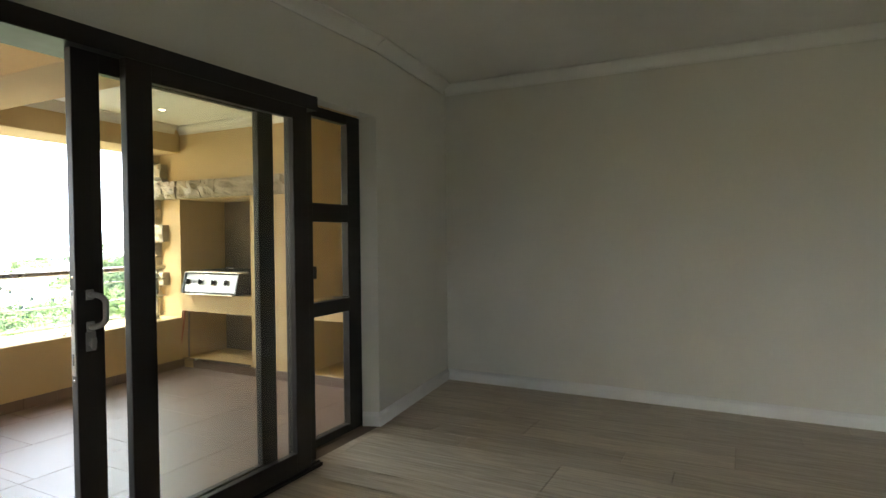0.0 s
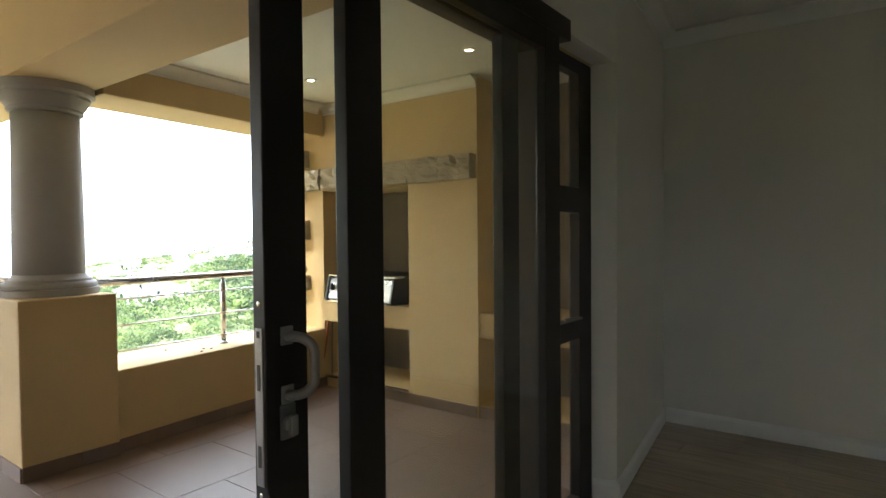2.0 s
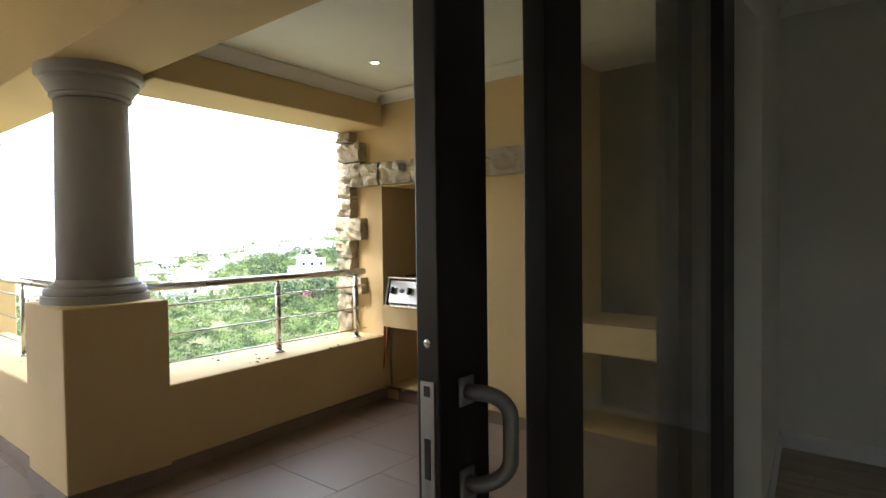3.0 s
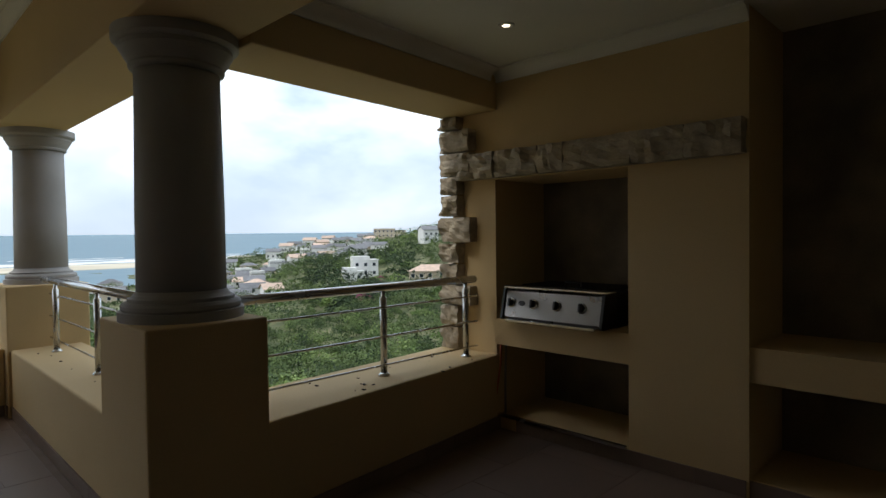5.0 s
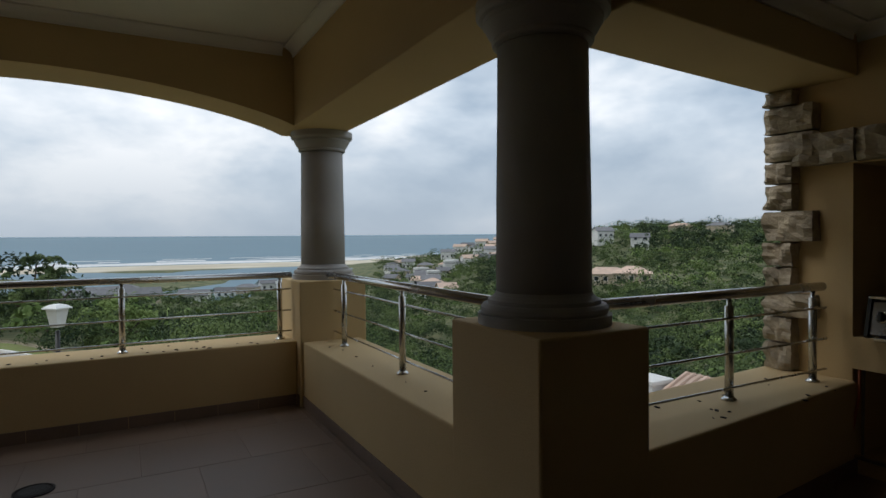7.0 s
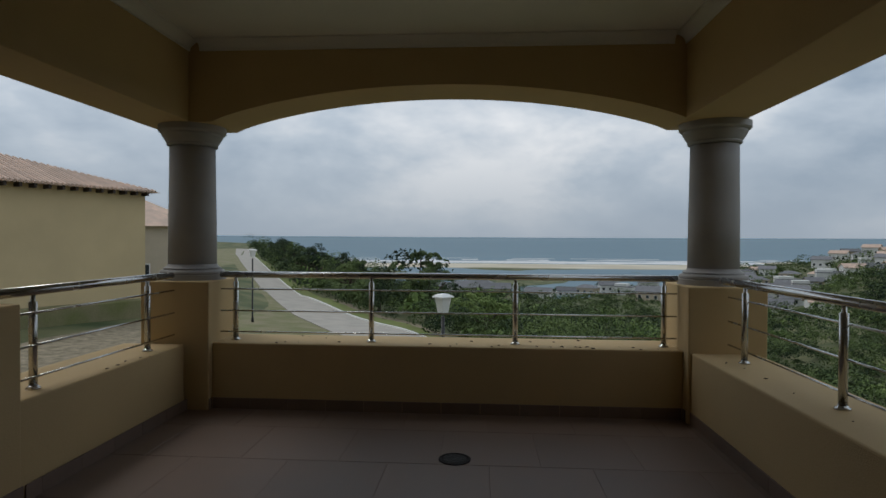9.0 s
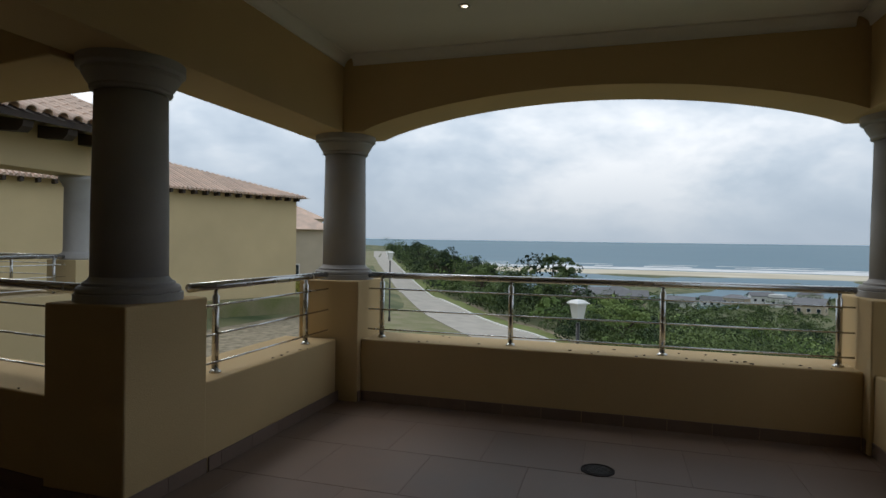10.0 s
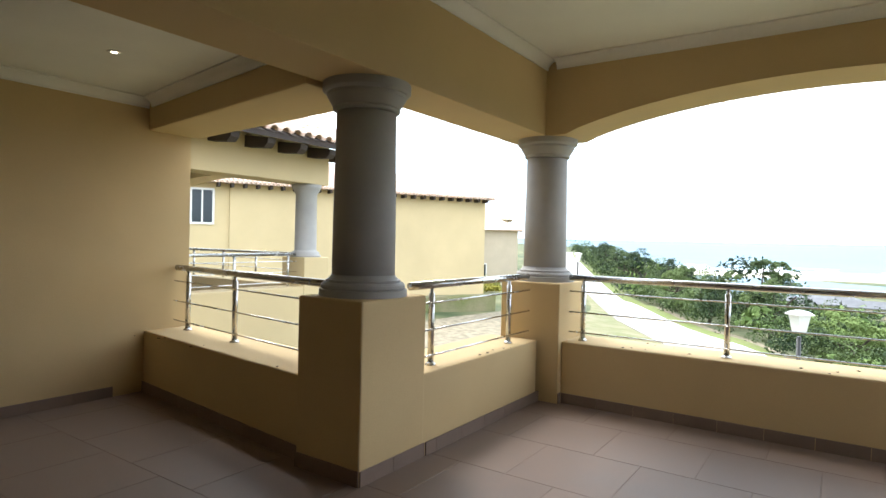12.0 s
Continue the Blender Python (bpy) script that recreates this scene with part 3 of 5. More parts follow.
gpart("burner_box", boxes((GX0 + 0.01, GX1 - 0.01, 4.83, 5.25, 0.766, 0.99), bevel=0.01), HOOD, None, "black firebox")
for i in range(22):
    x = GX0 + 0.05 + i * (GX1 - GX0 - 0.1) / 21
    gpart("grate_bar", tube([(x, 4.84, 1.0), (x, 5.22, 1.0)], 0.006, 6), HOOD)
hump = tube([(-6.66, 4.9, 1.006), (-6.66, 4.9, 1.03), (-6.6, 4.9, 1.03), (-6.54, 4.9, 1.03), (-6.54, 4.9, 1.006)], 0.008, 8)
gpart("grate_handle", hump, HOOD)
tilt = math.atan2(0.04, 0.17)
for x in (-6.945, -6.765, -6.585, -6.405):
    place = Matrix.Translation((x, 4.683, 0.893)) @ Matrix.Rotation(radians(90) - tilt, 4, "X")
    bz = lathe([(0.034, -0.004), (0.034, 0.004), (0.026, 0.008)], 24)
    bz.transform(place)
    bezel = gpart("bezel", bz, STEEL, None, "", True)
    kn = lathe([(0.024, 0.006), (0.024, 0.014), (0.02, 0.02)], 20)
    add_box(kn, -0.009, 0.009, -0.027, 0.027, 0.012, 0.04, 0.004)
    kn.transform(place)
    gpart("knob", kn, BLACK, bezel, "black control knob")
bd = lathe([(0.022, -0.003), (0.022, 0.003), (0.018, 0.004)], 24)
bd.transform(Matrix.Translation((-6.86, 4.6825, 0.893)) @ Matrix.Rotation(radians(90) - tilt, 4, "X") @ Matrix.Diagonal((1.3, 0.8, 1, 1)))
badge = gpart("badge", bd, BLACK, None, "small black oval badge")

# gas pipe in the wood niche
tagged(part("gas_pipe", tube([(-7.085, 4.78, 0.092), (-7.085, 4.78, 0.3), (-7.085, 4.79, 0.584)], 0.008, 8), CAST, smooth=True), "thin gas pipe standing in the wood niche", "pipe")

hose = empty("gas_hose", "orange rubber gas hose with a brass valve in the wood niche", "hose", at=(-7.1, 4.66, 0))
hb = tube([(0.02, 0.07, 0.583), (0.03, 0.05, 0.45), (0.01, 0.035, 0.28), (-0.005, 0.02, 0.14), (-0.02, -0.02, 0.05), (-0.035, -0.05, 0.035)], 0.0075, 10)
part("rubber_hose", hb, HOSE, hose, "orange rubber hose", True)
vb = lathe([(0.018, 0.0), (0.026, 0.008), (0.026, 0.04), (0.016, 0.055), (0.010, 0.07)], 18, (-0.045, -0.055, 0))
part("valve", vb, CAST, hose, "grey metal valve", True)

# ---------------------------------------------------------------- downlights


def downlight(x, y, z):
    lamp = empty("downlight", "small recessed downlight with a white rim, lit", "downlight", "downlights", at=(x, y, z))
    part("rim", lathe([(0.045, 0.0), (0.045, -0.004), (0.036, -0.007), (0.028, -0.004), (0.028, 0.0)], 28), TRIMW, lamp, smooth=True)
    part("bulb", lathe([(0.021, -0.0045), (0.016, -0.006), (0.005, -0.0065)], 20), BULB, lamp, "glowing bulb face", True)


for x, y, z in ((-6.48, 4.06, CEIL_LOW), (-5.18, 4.2, CEIL_LOW), (-7.32, -3.15, CEIL_LOW), (-9.28, -0.2, CEIL_BAY), (-4.92, 2.6, SOFFIT)):
    downlight(x, y, z)

# drain in the bay floor
drain = empty("floor_drain", "dark rusty round floor drain", "drain", at=(-9.13, 0.695, 0))
drain.scale = (0.78, 0.78, 1)
part("ring", lathe([(0.125, -0.004), (0.125, 0.005), (0.11, 0.007), (0.105, 0.002)], 36), RUST, drain)
part("cover", lathe([(0.104, -0.004), (0.104, 0.0035), (0.02, 0.005)], 36), RUST, drain)
for i in range(-3, 4):
    w = math.sqrt(max(0.0, 0.09 ** 2 - (i * 0.025) ** 2))
    part("slot", boxes((i * 0.025 - 0.005, i * 0.025 + 0.005, -w, w, 0.0048, 0.006)), BLACK, drain)

# dead leaves on the sills
rng = random.Random(5)
for n, (x0, x1, y0, y1) in ((9, (-7.15, -7.0, 3.3, 4.5)), (8, (-7.4, -7.25, 3.3, 4.4)), (6, (-9.8, -8.0, 2.47, 2.55)), (22, (-10.18, -10.08, -1.2, 2.2)), (8, (-10.45, -10.27, -1.2, 2.2)), (5, (-9.8, -8.5, -1.5, -1.43)), (6, (-8.1, -7.9, -4.0, -2.2))):
    for i in range(n):
        x, y, s = rng.uniform(x0, x1), rng.uniform(y0, y1), rng.uniform(0.006, 0.014)
        bm = bmesh.new()
        bmesh.ops.create_icosphere(bm, subdivisions=1, radius=1, matrix=Matrix.Translation((0, 0, s * 0.35)) @ Matrix.Rotation(rng.uniform(0, 3), 4, "Z") @ Matrix.Diagonal((s * 1.4, s * 0.7, s * 0.35, 1)))
        ob = tagged(part("dead_leaf", bm, DIRT), "tiny dry leaf lying on the sill", "leaf", "leaves on the sills")
        ob.location = (x, y, SILL)

# ---------------------------------------------------------------- ground, sea and far land
RADII = (0, 15, 30, 60, 100, 160, 250, 300, 420, 630, 1000, 4900)
LAND = ((-180, (-2.8, -2.8, -2.8, -2.8, -2.8, -2, 0, 1, 2, 2, 0, 0)), (0, (-2.8, -3, -6, -10, -10, -5, 3, 7, 13, 10, 5, 0)),
        (22, (-2.8, -3, -7, -12, -12, -8, 1, 5, 12, 9, 5, -10)), (42, (-2.8, -3.2, -7, -13, -15, -12, -4, 0.5, 7.5, 3, -25, -30)), (54, (-2.8, -3.3, -7, -14, -17, -16, -12, -9, -3, -10, -26, -30)),
        (66, (-2.8, -3.4, -7, -14, -19, -20, -20, -20, -16, -21, -26, -30)), (72, (-2.8, -3.2, -7, -12, -17, -20, -21, -21.5, -22.5, -23, -26, -30)), (82, (-2.8, -2.9, -4.2, -9, -14, -18, -21, -22.4, -22.6, -23, -26, -30)),
        (96, (-2.8, -2.8, -2.9, -5.0, -10, -16, -20, -22.4, -22.6, -23, -26, -30)), (104, (-2.8, -2.8, -3.0, -4.0, -5, -8, -13, -18, -22, -23, -26, -30)),
        (112, (-2.8, -2.8, -2.8, -2.7, -2.3, -1.4, -0.4, -0.5, -3, -8, -26, -30)), (122, (-2.8, -2.8, -2.7, -2.4, -1.8, -0.8, 0.4, 1, 2, 2, -10, -20)), (180, (-2.8, -2.8, -2.8, -2.8, -2.8, -2, 0, 1, 2, 2, 0, 0)))


def land(x, y):
    """Height of the ground."""
    r, a = math.hypot(x, y), math.degrees(math.atan2(-x, y))
    for (a0, p0), (a1, p1) in zip(LAND, LAND[1:]):
        if a0 <= a <= a1:
            f = (a - a0) / (a1 - a0)
            f = f * f * (3 - 2 * f)
            z = float(np.interp(r, RADII, p0)) * (1 - f) + float(np.interp(r, RADII, p1)) * f
            break
    if r > 60:
        z += min(r / 60, 2.5) * noise.noise(Vector((x / 60, y / 60, 0)))
    if -640 < x < -510 and 66 < a < 112:
        e = min(1, (x + 640) / 30, (-510 - x) / 20)
        z = max(z, -22.6 + 1.1 * e) if r > 400 else z
    return z


def ground_material():
    m = bpy.data.materials.new("scrub ground and sand")
    m.use_nodes = True
    n, k = m.node_tree.nodes, m.node_tree.links
    b = n["Principled BSDF"]
    geo, sep = n.new("ShaderNodeNewGeometry"), n.new("ShaderNodeSeparateXYZ")
    k.new(geo.outputs["Position"], sep.inputs[0])
    t1, t2 = n.new("ShaderNodeTexNoise"), n.new("ShaderNodeTexNoise")
    t1.inputs["Scale"].default_value, t1.inputs["Detail"].default_value = 0.25, 8
    t2.inputs["Scale"].default_value, t2.inputs["Detail"].default_value = 0.02, 6
    k.new(geo.outputs["Position"], t1.inputs["Vector"])
    k.new(geo.outputs["Position"], t2.inputs["Vector"])
    r1, r2 = n.new("ShaderNodeValToRGB"), n.new("ShaderNodeValToRGB")
    r1.color_ramp.elements[0].position, r1.color_ramp.elements[0].color = 0.35, (0.045, 0.07, 0.02, 1)
    r1.color_ramp.elements[1].position, r1.color_ramp.elements[1].color = 0.72, (0.20, 0.19, 0.09, 1)
    r2.color_ramp.elements[0].position, r2.color_ramp.elements[0].color = 0.35, (0.52, 0.45, 0.33, 1)
    r2.color_ramp.elements[1].position, r2.color_ramp.elements[1].color = 0.65, (0.66, 0.60, 0.48, 1)
    k.new(t1.outputs["Fac"], r1.inputs["Fac"])
    k.new(t2.outputs["Fac"], r2.inputs["Fac"])
    beach = n.new("ShaderNodeMapRange")
    beach.inputs["From Min"].default_value, beach.inputs["From Max"].default_value = -525, -508
    beach.inputs["To Min"].default_value, beach.inputs["To Max"].default_value = 1.0, 0.0
    k.new(sep.outputs["X"], beach.inputs["Value"])
    low = n.new("ShaderNodeMapRange")
    low.inputs["From Min"].default_value, low.inputs["From Max"].default_value = -20.4, -19.8
    low.inputs["To Min"].default_value, low.inputs["To Max"].default_value = 1.0, 0.0
    k.new(sep.outputs["Z"], low.inputs["Value"])
    both = n.new("ShaderNodeMath")
    both.operation = "MULTIPLY"
    k.new(beach.outputs[0], both.inputs[0])
    k.new(low.outputs[0], both.inputs[1])
    mix = n.new("ShaderNodeMixRGB")
    k.new(both.outputs[0], mix.inputs["Fac"])
    k.new(r1.outputs["Color"], mix.inputs["Color1"])
    k.new(r2.outputs["Color"], mix.inputs["Color2"])
    k.new(mix.outputs["Color"], b.inputs["Base Color"])
    b.inputs["Roughness"].default_value = 0.95
    bp = n.new("ShaderNodeBump")
    bp.inputs["Strength"].default_value, bp.inputs["Distance"].default_value = 0.6, 0.3
    k.new(t1.outputs["Fac"], bp.inputs["Height"])
    k.new(bp.outputs["Normal"], b.inputs["Normal"])
    return m


def polar_sheet(radii, steps, height):
    bm = bmesh.new()
    mid = bm.verts.new((0, 0, height(0, 0)))
    rings = []
    for r in radii:
        rings.append([bm.verts.new((r * math.cos(2 * math.pi * i / steps), r * math.sin(2 * math.pi * i / steps), height(r * math.cos(2 * math.pi * i / steps), r * math.sin(2 * math.pi * i / steps)))) for i in range(steps)])
    for i in range(steps):
        bm.faces.new((mid, rings[0][i], rings[0][(i + 1) % steps]))
    for a, b in zip(rings, rings[1:]):
        for i in range(steps):
            j = (i + 1) % steps
            bm.faces.new((a[i], b[i], b[j], a[j]))
    return bm


setting("ground", polar_sheet([8 * 1.062 ** i for i in range(106)] + [4900], 200, land), ground_material(), "scrubby hillside falling to a sandy beach", "ground", smooth=True)


def sea_material():
    m = bpy.data.materials.new("sea water")
    m.use_nodes = True
    n, k = m.node_tree.nodes, m.node_tree.links
    b = n["Principled BSDF"]
    geo, sep, mp, tex = n.new("ShaderNodeNewGeometry"), n.new("ShaderNodeSeparateXYZ"), n.new("ShaderNodeMapping"), n.new("ShaderNodeTexNoise")
    k.new(geo.outputs["Position"], sep.inputs[0])
    mp.inputs["Scale"].default_value = (0.02, 0.004, 1)
    k.new(geo.outputs["Position"], mp.inputs["Vector"])
    k.new(mp.outputs["Vector"], tex.inputs["Vector"])
    tex.inputs["Scale"].default_value, tex.inputs["Detail"].default_value = 1.5, 6
    far = n.new("ShaderNodeValToRGB")
    far.color_ramp.elements[0].color, far.color_ramp.elements[1].color = (0.09, 0.17, 0.22, 1), (0.14, 0.23, 0.28, 1)
    k.new(tex.outputs["Fac"], far.inputs["Fac"])
    k.new(far.outputs["Color"], b.inputs["Base Color"])
    b.inputs["Roughness"].default_value = 0.5
    b.inputs["Specular IOR Level"].default_value = 0.22
    bp = n.new("ShaderNodeBump")
    bp.inputs["Strength"].default_value, bp.inputs["Distance"].default_value = 0.5, 0.8
    k.new(tex.outputs["Fac"], bp.inputs["Height"])
    k.new(bp.outputs["Normal"], b.inputs["Normal"])
    return m


def swell(x, y):
    """Height of the sea, which lifts towards its far rim so that the rim meets the skyline."""
    a = math.degrees(math.atan2(-x, y))
    w = max(0.0, min(1.0, (a - 34) / 10, (128 - a) / 10))
    return -22.2 + 56 * w * max(0.0, (math.hypot(x, y) - 1150) / 3550)


setting("water", polar_sheet([200 * 1.17 ** i for i in range(21)], 120, swell), sea_material(), "grey blue sea and lagoon", "sea")
FOAM = material("white surf foam", (0.85, 0.86, 0.86), 0.9, vary=0.1, scale=0.05, grain=0.5, bump=0.3)
rng = random.Random(11)
for n, x0 in enumerate((-672, -745, -815)):
    bm = bmesh.new()
    rows = []
    for i in range(200):
        y = -320 + i * 5.2
        w = (34, 14, 7)[n] * (0.55 + 0.9 * max(0.0, 0.5 + noise.noise(Vector((i * 0.11, n * 9.3, 0)))))
        c = x0 + 9 * noise.noise(Vector((i * 0.05, n * 3.1, 4)))
        rows.append((bm.verts.new((c - w, y, -22.1)), bm.verts.new((c, y, -21.85)), bm.verts.new((c + w, y, -22.1))))
    for a, b in zip(rows, rows[1:]):
        if n == 0 or noise.noise(Vector((a[0].co.y * 0.03, n * 5.7, 1))) > -0.1:
            bm.faces.new((a[0], b[0], b[1], a[1]))
            bm.faces.new((a[1], b[1], b[2], a[2]))
    tagged(part("surf", bm, FOAM), "line of white surf breaking on the beach", "surf", kind="stuff")


def ribbon(name, centre, width, mat, lift, label, category, offset=0.0, thick=0.05):
    """A paved or grassed strip along a line, laid on the ground."""
    bm = bmesh.new()
    pts = []
    for (ax, ay), (bx, by) in zip(centre, centre[1:]):
        for i in range(12):
            pts.append(Vector((ax + (bx - ax) * i / 12, ay + (by - ay) * i / 12)))
    pts.append(Vector(centre[-1]))
    rows = []
    for i, p in enumerate(pts):
        d = (pts[min(i + 1, len(pts) - 1)] - pts[max(i - 1, 0)]).normalized()
        s = Vector((-d.y, d.x))
        q = [p + s * (offset - width / 2), p + s * (offset + width / 2)]
        rows.append([bm.verts.new((v.x, v.y, land(v.x, v.y) + lift - t)) for v in q for t in (0, thick)])
    for a, b in zip(rows, rows[1:]):
        bm.faces.new((a[0], a[2], b[2], b[0]))
        bm.faces.new((a[1], a[0], b[0], b[1]))
        bm.faces.new((a[2], a[3], b[3], b[2]))
    bmesh.ops.recalc_face_normals(bm, faces=bm.faces)
    return setting(name, bm, mat, label, category)


WAY = ((-12, 10.4), (-20, 4.4), (-31, -3.1), (-42, -9.2), (-57, -16.6), (-95, -35.0), (-130, -51), (-170, -68))
ribbon("path", WAY, 3.5, CONCRETE, 0.10, "pale concrete footpath running along the slope", "path")
ribbon("kerb", WAY, 0.16, TRIMW, 0.18, "pale concrete kerb along the footpath", "kerb", offset=-1.83, thick=0.2)
ribbon("verge", WAY[2:], 1.6, VERGE, 0.12, "bright green grass verge beside the path", "grass verge", offset=-2.75)
ribbon("gravel_verge", WAY[:5], 2.2, SANDY, 0.09, "stony strip beside the path", "gravel", offset=-3.4)
ribbon("lawn", WAY, 6.5, LAWN, 0.06, "patchy dry lawn beside the path", "lawn", offset=5.0)


def patch(name, corners, mat, lift, label, category):
    bm = bmesh.new()
    n = 14
    a, b, c, d = [Vector(v) for v in corners]
    grid = [[a.lerp(b, i / n).lerp(d.lerp(c, i / n), j / n) for j in range(n + 1)] for i in range(n + 1)]
    vs = [[bm.verts.new((p.x, p.y, land(p.x, p.y) + lift + 0.05 * noise.noise(Vector((p.x, p.y, 0))))) for p in row] for row in grid]
    for i in range(n):
        for j in range(n):
            bm.faces.new((vs[i][j], vs[i + 1][j], vs[i + 1][j + 1], vs[i][j + 1]))
    return setting(name, bm, mat, label, category, smooth=True)


patch("bare_ground", ((-12.9, -3.5), (-27, -8.0), (-35, -15.5), (-14, -17)), SANDY, 0.12, "bare stony sand beside the house", "sand")

# ---------------------------------------------------------------- plants


def leaf_cloud(centres, radii, count, size, seed, squash=0.85):
    """Many small leaf faces round each centre, in uneven clumps; returns mesh data."""
    g = np.random.RandomState(seed)
    n = len(centres)
    c = np.repeat(np.asarray(centres, float), count, axis=0)
    r = np.repeat(np.asarray(radii, float), count)[:, None]
    lobes = g.normal(size=(n, 9, 3))
    lobes[:, :, 2] = np.abs(lobes[:, :, 2]) * 0.8
    lobes /= np.linalg.norm(lobes, axis=2, keepdims=True)
    pick = lobes[np.repeat(np.arange(n), count), g.randint(0, 9, n * count)]
    d = g.normal(size=(n * count, 3))
    d /= np.linalg.norm(d, axis=1, keepdims=True)
    d[:, 2] = np.where(d[:, 2] < -0.3, -d[:, 2], d[:, 2])
    p = c + r * (0.60 * pick + 0.31 * d * g.uniform(0.8, 1.0, (n * count, 1))) * np.array((1, 1, squash))
    face = d + 0.38 * g.normal(size=d.shape)
    face /= np.linalg.norm(face, axis=1, keepdims=True)
    u = np.cross(face, g.normal(size=d.shape))
    u /= np.linalg.norm(u, axis=1, keepdims=True)
    v = np.cross(face, u)
    s = np.repeat(np.asarray(size if np.ndim(size) else [size] * n, float), count)[:, None] * g.uniform(0.6, 1.3, (n * count, 1))
    quad = np.stack((p - s * u, p - 0.55 * s * v, p + s * u, p + 0.55 * s * v), axis=1).reshape(-1, 3)
    return quad


def quads_object(name, quad, mat):
    me = bpy.data.meshes.new(name)
    m = len(quad)
    me.vertices.add(m)
    me.vertices.foreach_set("co", quad.ravel())
    me.loops.add(m)
    me.loops.foreach_set("vertex_index", np.arange(m))
    me.polygons.add(m // 4)
    me.polygons.foreach_set("loop_start", np.arange(0, m, 4))
    me.update()
    me.validate()
    me.materials.append(mat)
    return new(name, me)


HOUSES = []   # filled below, so that no bush stands in a house


def path_y(x):
    return float(np.interp(-x, [-p[0] for p in WAY], [p[1] for p in WAY]))


def near_path(x, y):
    """True on the path, its verges and the lawn."""
    return -170 < x < -9 and y < path_y(x) + 5.0 and y < 14


def wood(name, label, rows, mat, seed, clear=True):
    """Bushes scattered over sectors: (angle from, to, radius from, to, number, bush radius, leaves, leaf size)."""
    g = random.Random(seed)
    blocks = []
    for a0, a1, r0, r1, number, rad, leaves, size in rows:
        cs, rs = [], []
        while len(cs) < number:
            a, r = radians(g.uniform(a0, a1)), math.sqrt(g.uniform(r0 * r0, r1 * r1))
            x, y = -r * math.sin(a), r * math.cos(a)
            if any((x - hx) ** 2 + (y - hy) ** 2 < hr * hr for hx, hy, hr in HOUSES):
                number -= 1
                continue
            if near_path(x, y) and clear:
                number -= 1
                continue
            k = rad * g.choice((0.6, 0.8, 1.0, 1.2, 1.7)) * g.uniform(0.8, 1.2)
            cs.append((x, y, land(x, y) + k * g.uniform(0.05, 0.4)))
            rs.append(k)
        blocks.append(leaf_cloud(cs, rs, leaves, size, seed + len(blocks)))
    return tagged(quads_object(name, np.concatenate(blocks), mat), label, "trees", kind="stuff")


def at(angle, r):
    return -r * math.sin(radians(angle)), r * math.cos(radians(angle))


# ---------------------------------------------------------------- houses on the hill


def hill_house(x, y, turn, w, d, h, roof, wallmat, roofmat, storeys=1, label="", clear=1.0):
    z = land(x, y) - 0.6
    HOUSES.append((x, y, (max(w, d) * 0.62 + 2.5) * clear))
    base = empty("house", label or "small pale plastered house with a pitched roof", "house", "houses on the hillside", at=(x, y, z))
    base.rotation_euler = (0, 0, radians(turn))
    part("wall", boxes((-w / 2, w / 2, -d / 2, d / 2, 0, h + 0.6)), wallmat, base)
    e = 0.5
    H = h + 0.6
    if roof == "gable":
        part("roof", prism([(-d / 2 - e, H - 0.15), (0, H + d * 0.27), (d / 2 + e, H - 0.15), (d / 2 + e, H - 0.35), (0, H + d * 0.27 - 0.2), (-d / 2 - e, H - 0.35)], "x", -w / 2 - e, w / 2 + e), roofmat, base)
        part("gable", prism([(-d / 2, H - 0.05), (0, H + d * 0.25), (d / 2, H - 0.05)], "x", -w / 2, w / 2), wallmat, base)
    elif roof == "hip":
        bm = bmesh.new()
        lo = [bm.verts.new(v) for v in ((-w / 2 - e, -d / 2 - e, H), (w / 2 + e, -d / 2 - e, H), (w / 2 + e, d / 2 + e, H), (-w / 2 - e, d / 2 + e, H))]
        r = max(w / 2 - d / 2, 0.3)
        a, b = bm.verts.new((-r, 0, H + d * 0.27)), bm.verts.new((r, 0, H + d * 0.27))
        for f in ((lo[0], lo[1], b, a), (lo[1], lo[2], b), (lo[2], lo[3], a, b), (lo[3], lo[0], a), tuple(lo[::-1])):
            bm.faces.new(f)
        part("roof", bm, roofmat, base)
    else:
        part("roof", boxes((-w / 2 - 0.2, w / 2 + 0.2, -d / 2 - 0.2, d / 2 + 0.2, H, H + 0.3)), roofmat, base)
        part("parapet", boxes((-w / 2, w / 6, -d / 2, d / 2, H + 0.3, H + 1.4)), wallmat, base)
    n = max(2, int(w / 2.6))
    for s in range(storeys):
        for i in range(n):
            u = -w / 2 + w * (i + 0.5) / n
            zz = 1.4 + s * 2.9
            win_ = part("window", boxes((u - 0.62, u + 0.62, -d / 2 - 0.06, -d / 2 + 0.02, zz, zz + 1.3)), TRIMW, base)
            part("pane", boxes((u - 0.54, u + 0.54, -d / 2 - 0.075, -d / 2 - 0.055, zz + 0.08, zz + 1.22)), DARKGLASS, win_)
    for s in range(storeys):
        win_ = part("window", boxes((w / 2 - 0.02, w / 2 + 0.06, -0.7, 0.7, 1.4 + 2.9 * s, 2.7 + 2.9 * s)), TRIMW, base)
        part("pane", boxes((w / 2 + 0.055, w / 2 + 0.075, -0.62, 0.62, 1.48 + 2.9 * s, 2.62 + 2.9 * s)), DARKGLASS, win_)
    return base


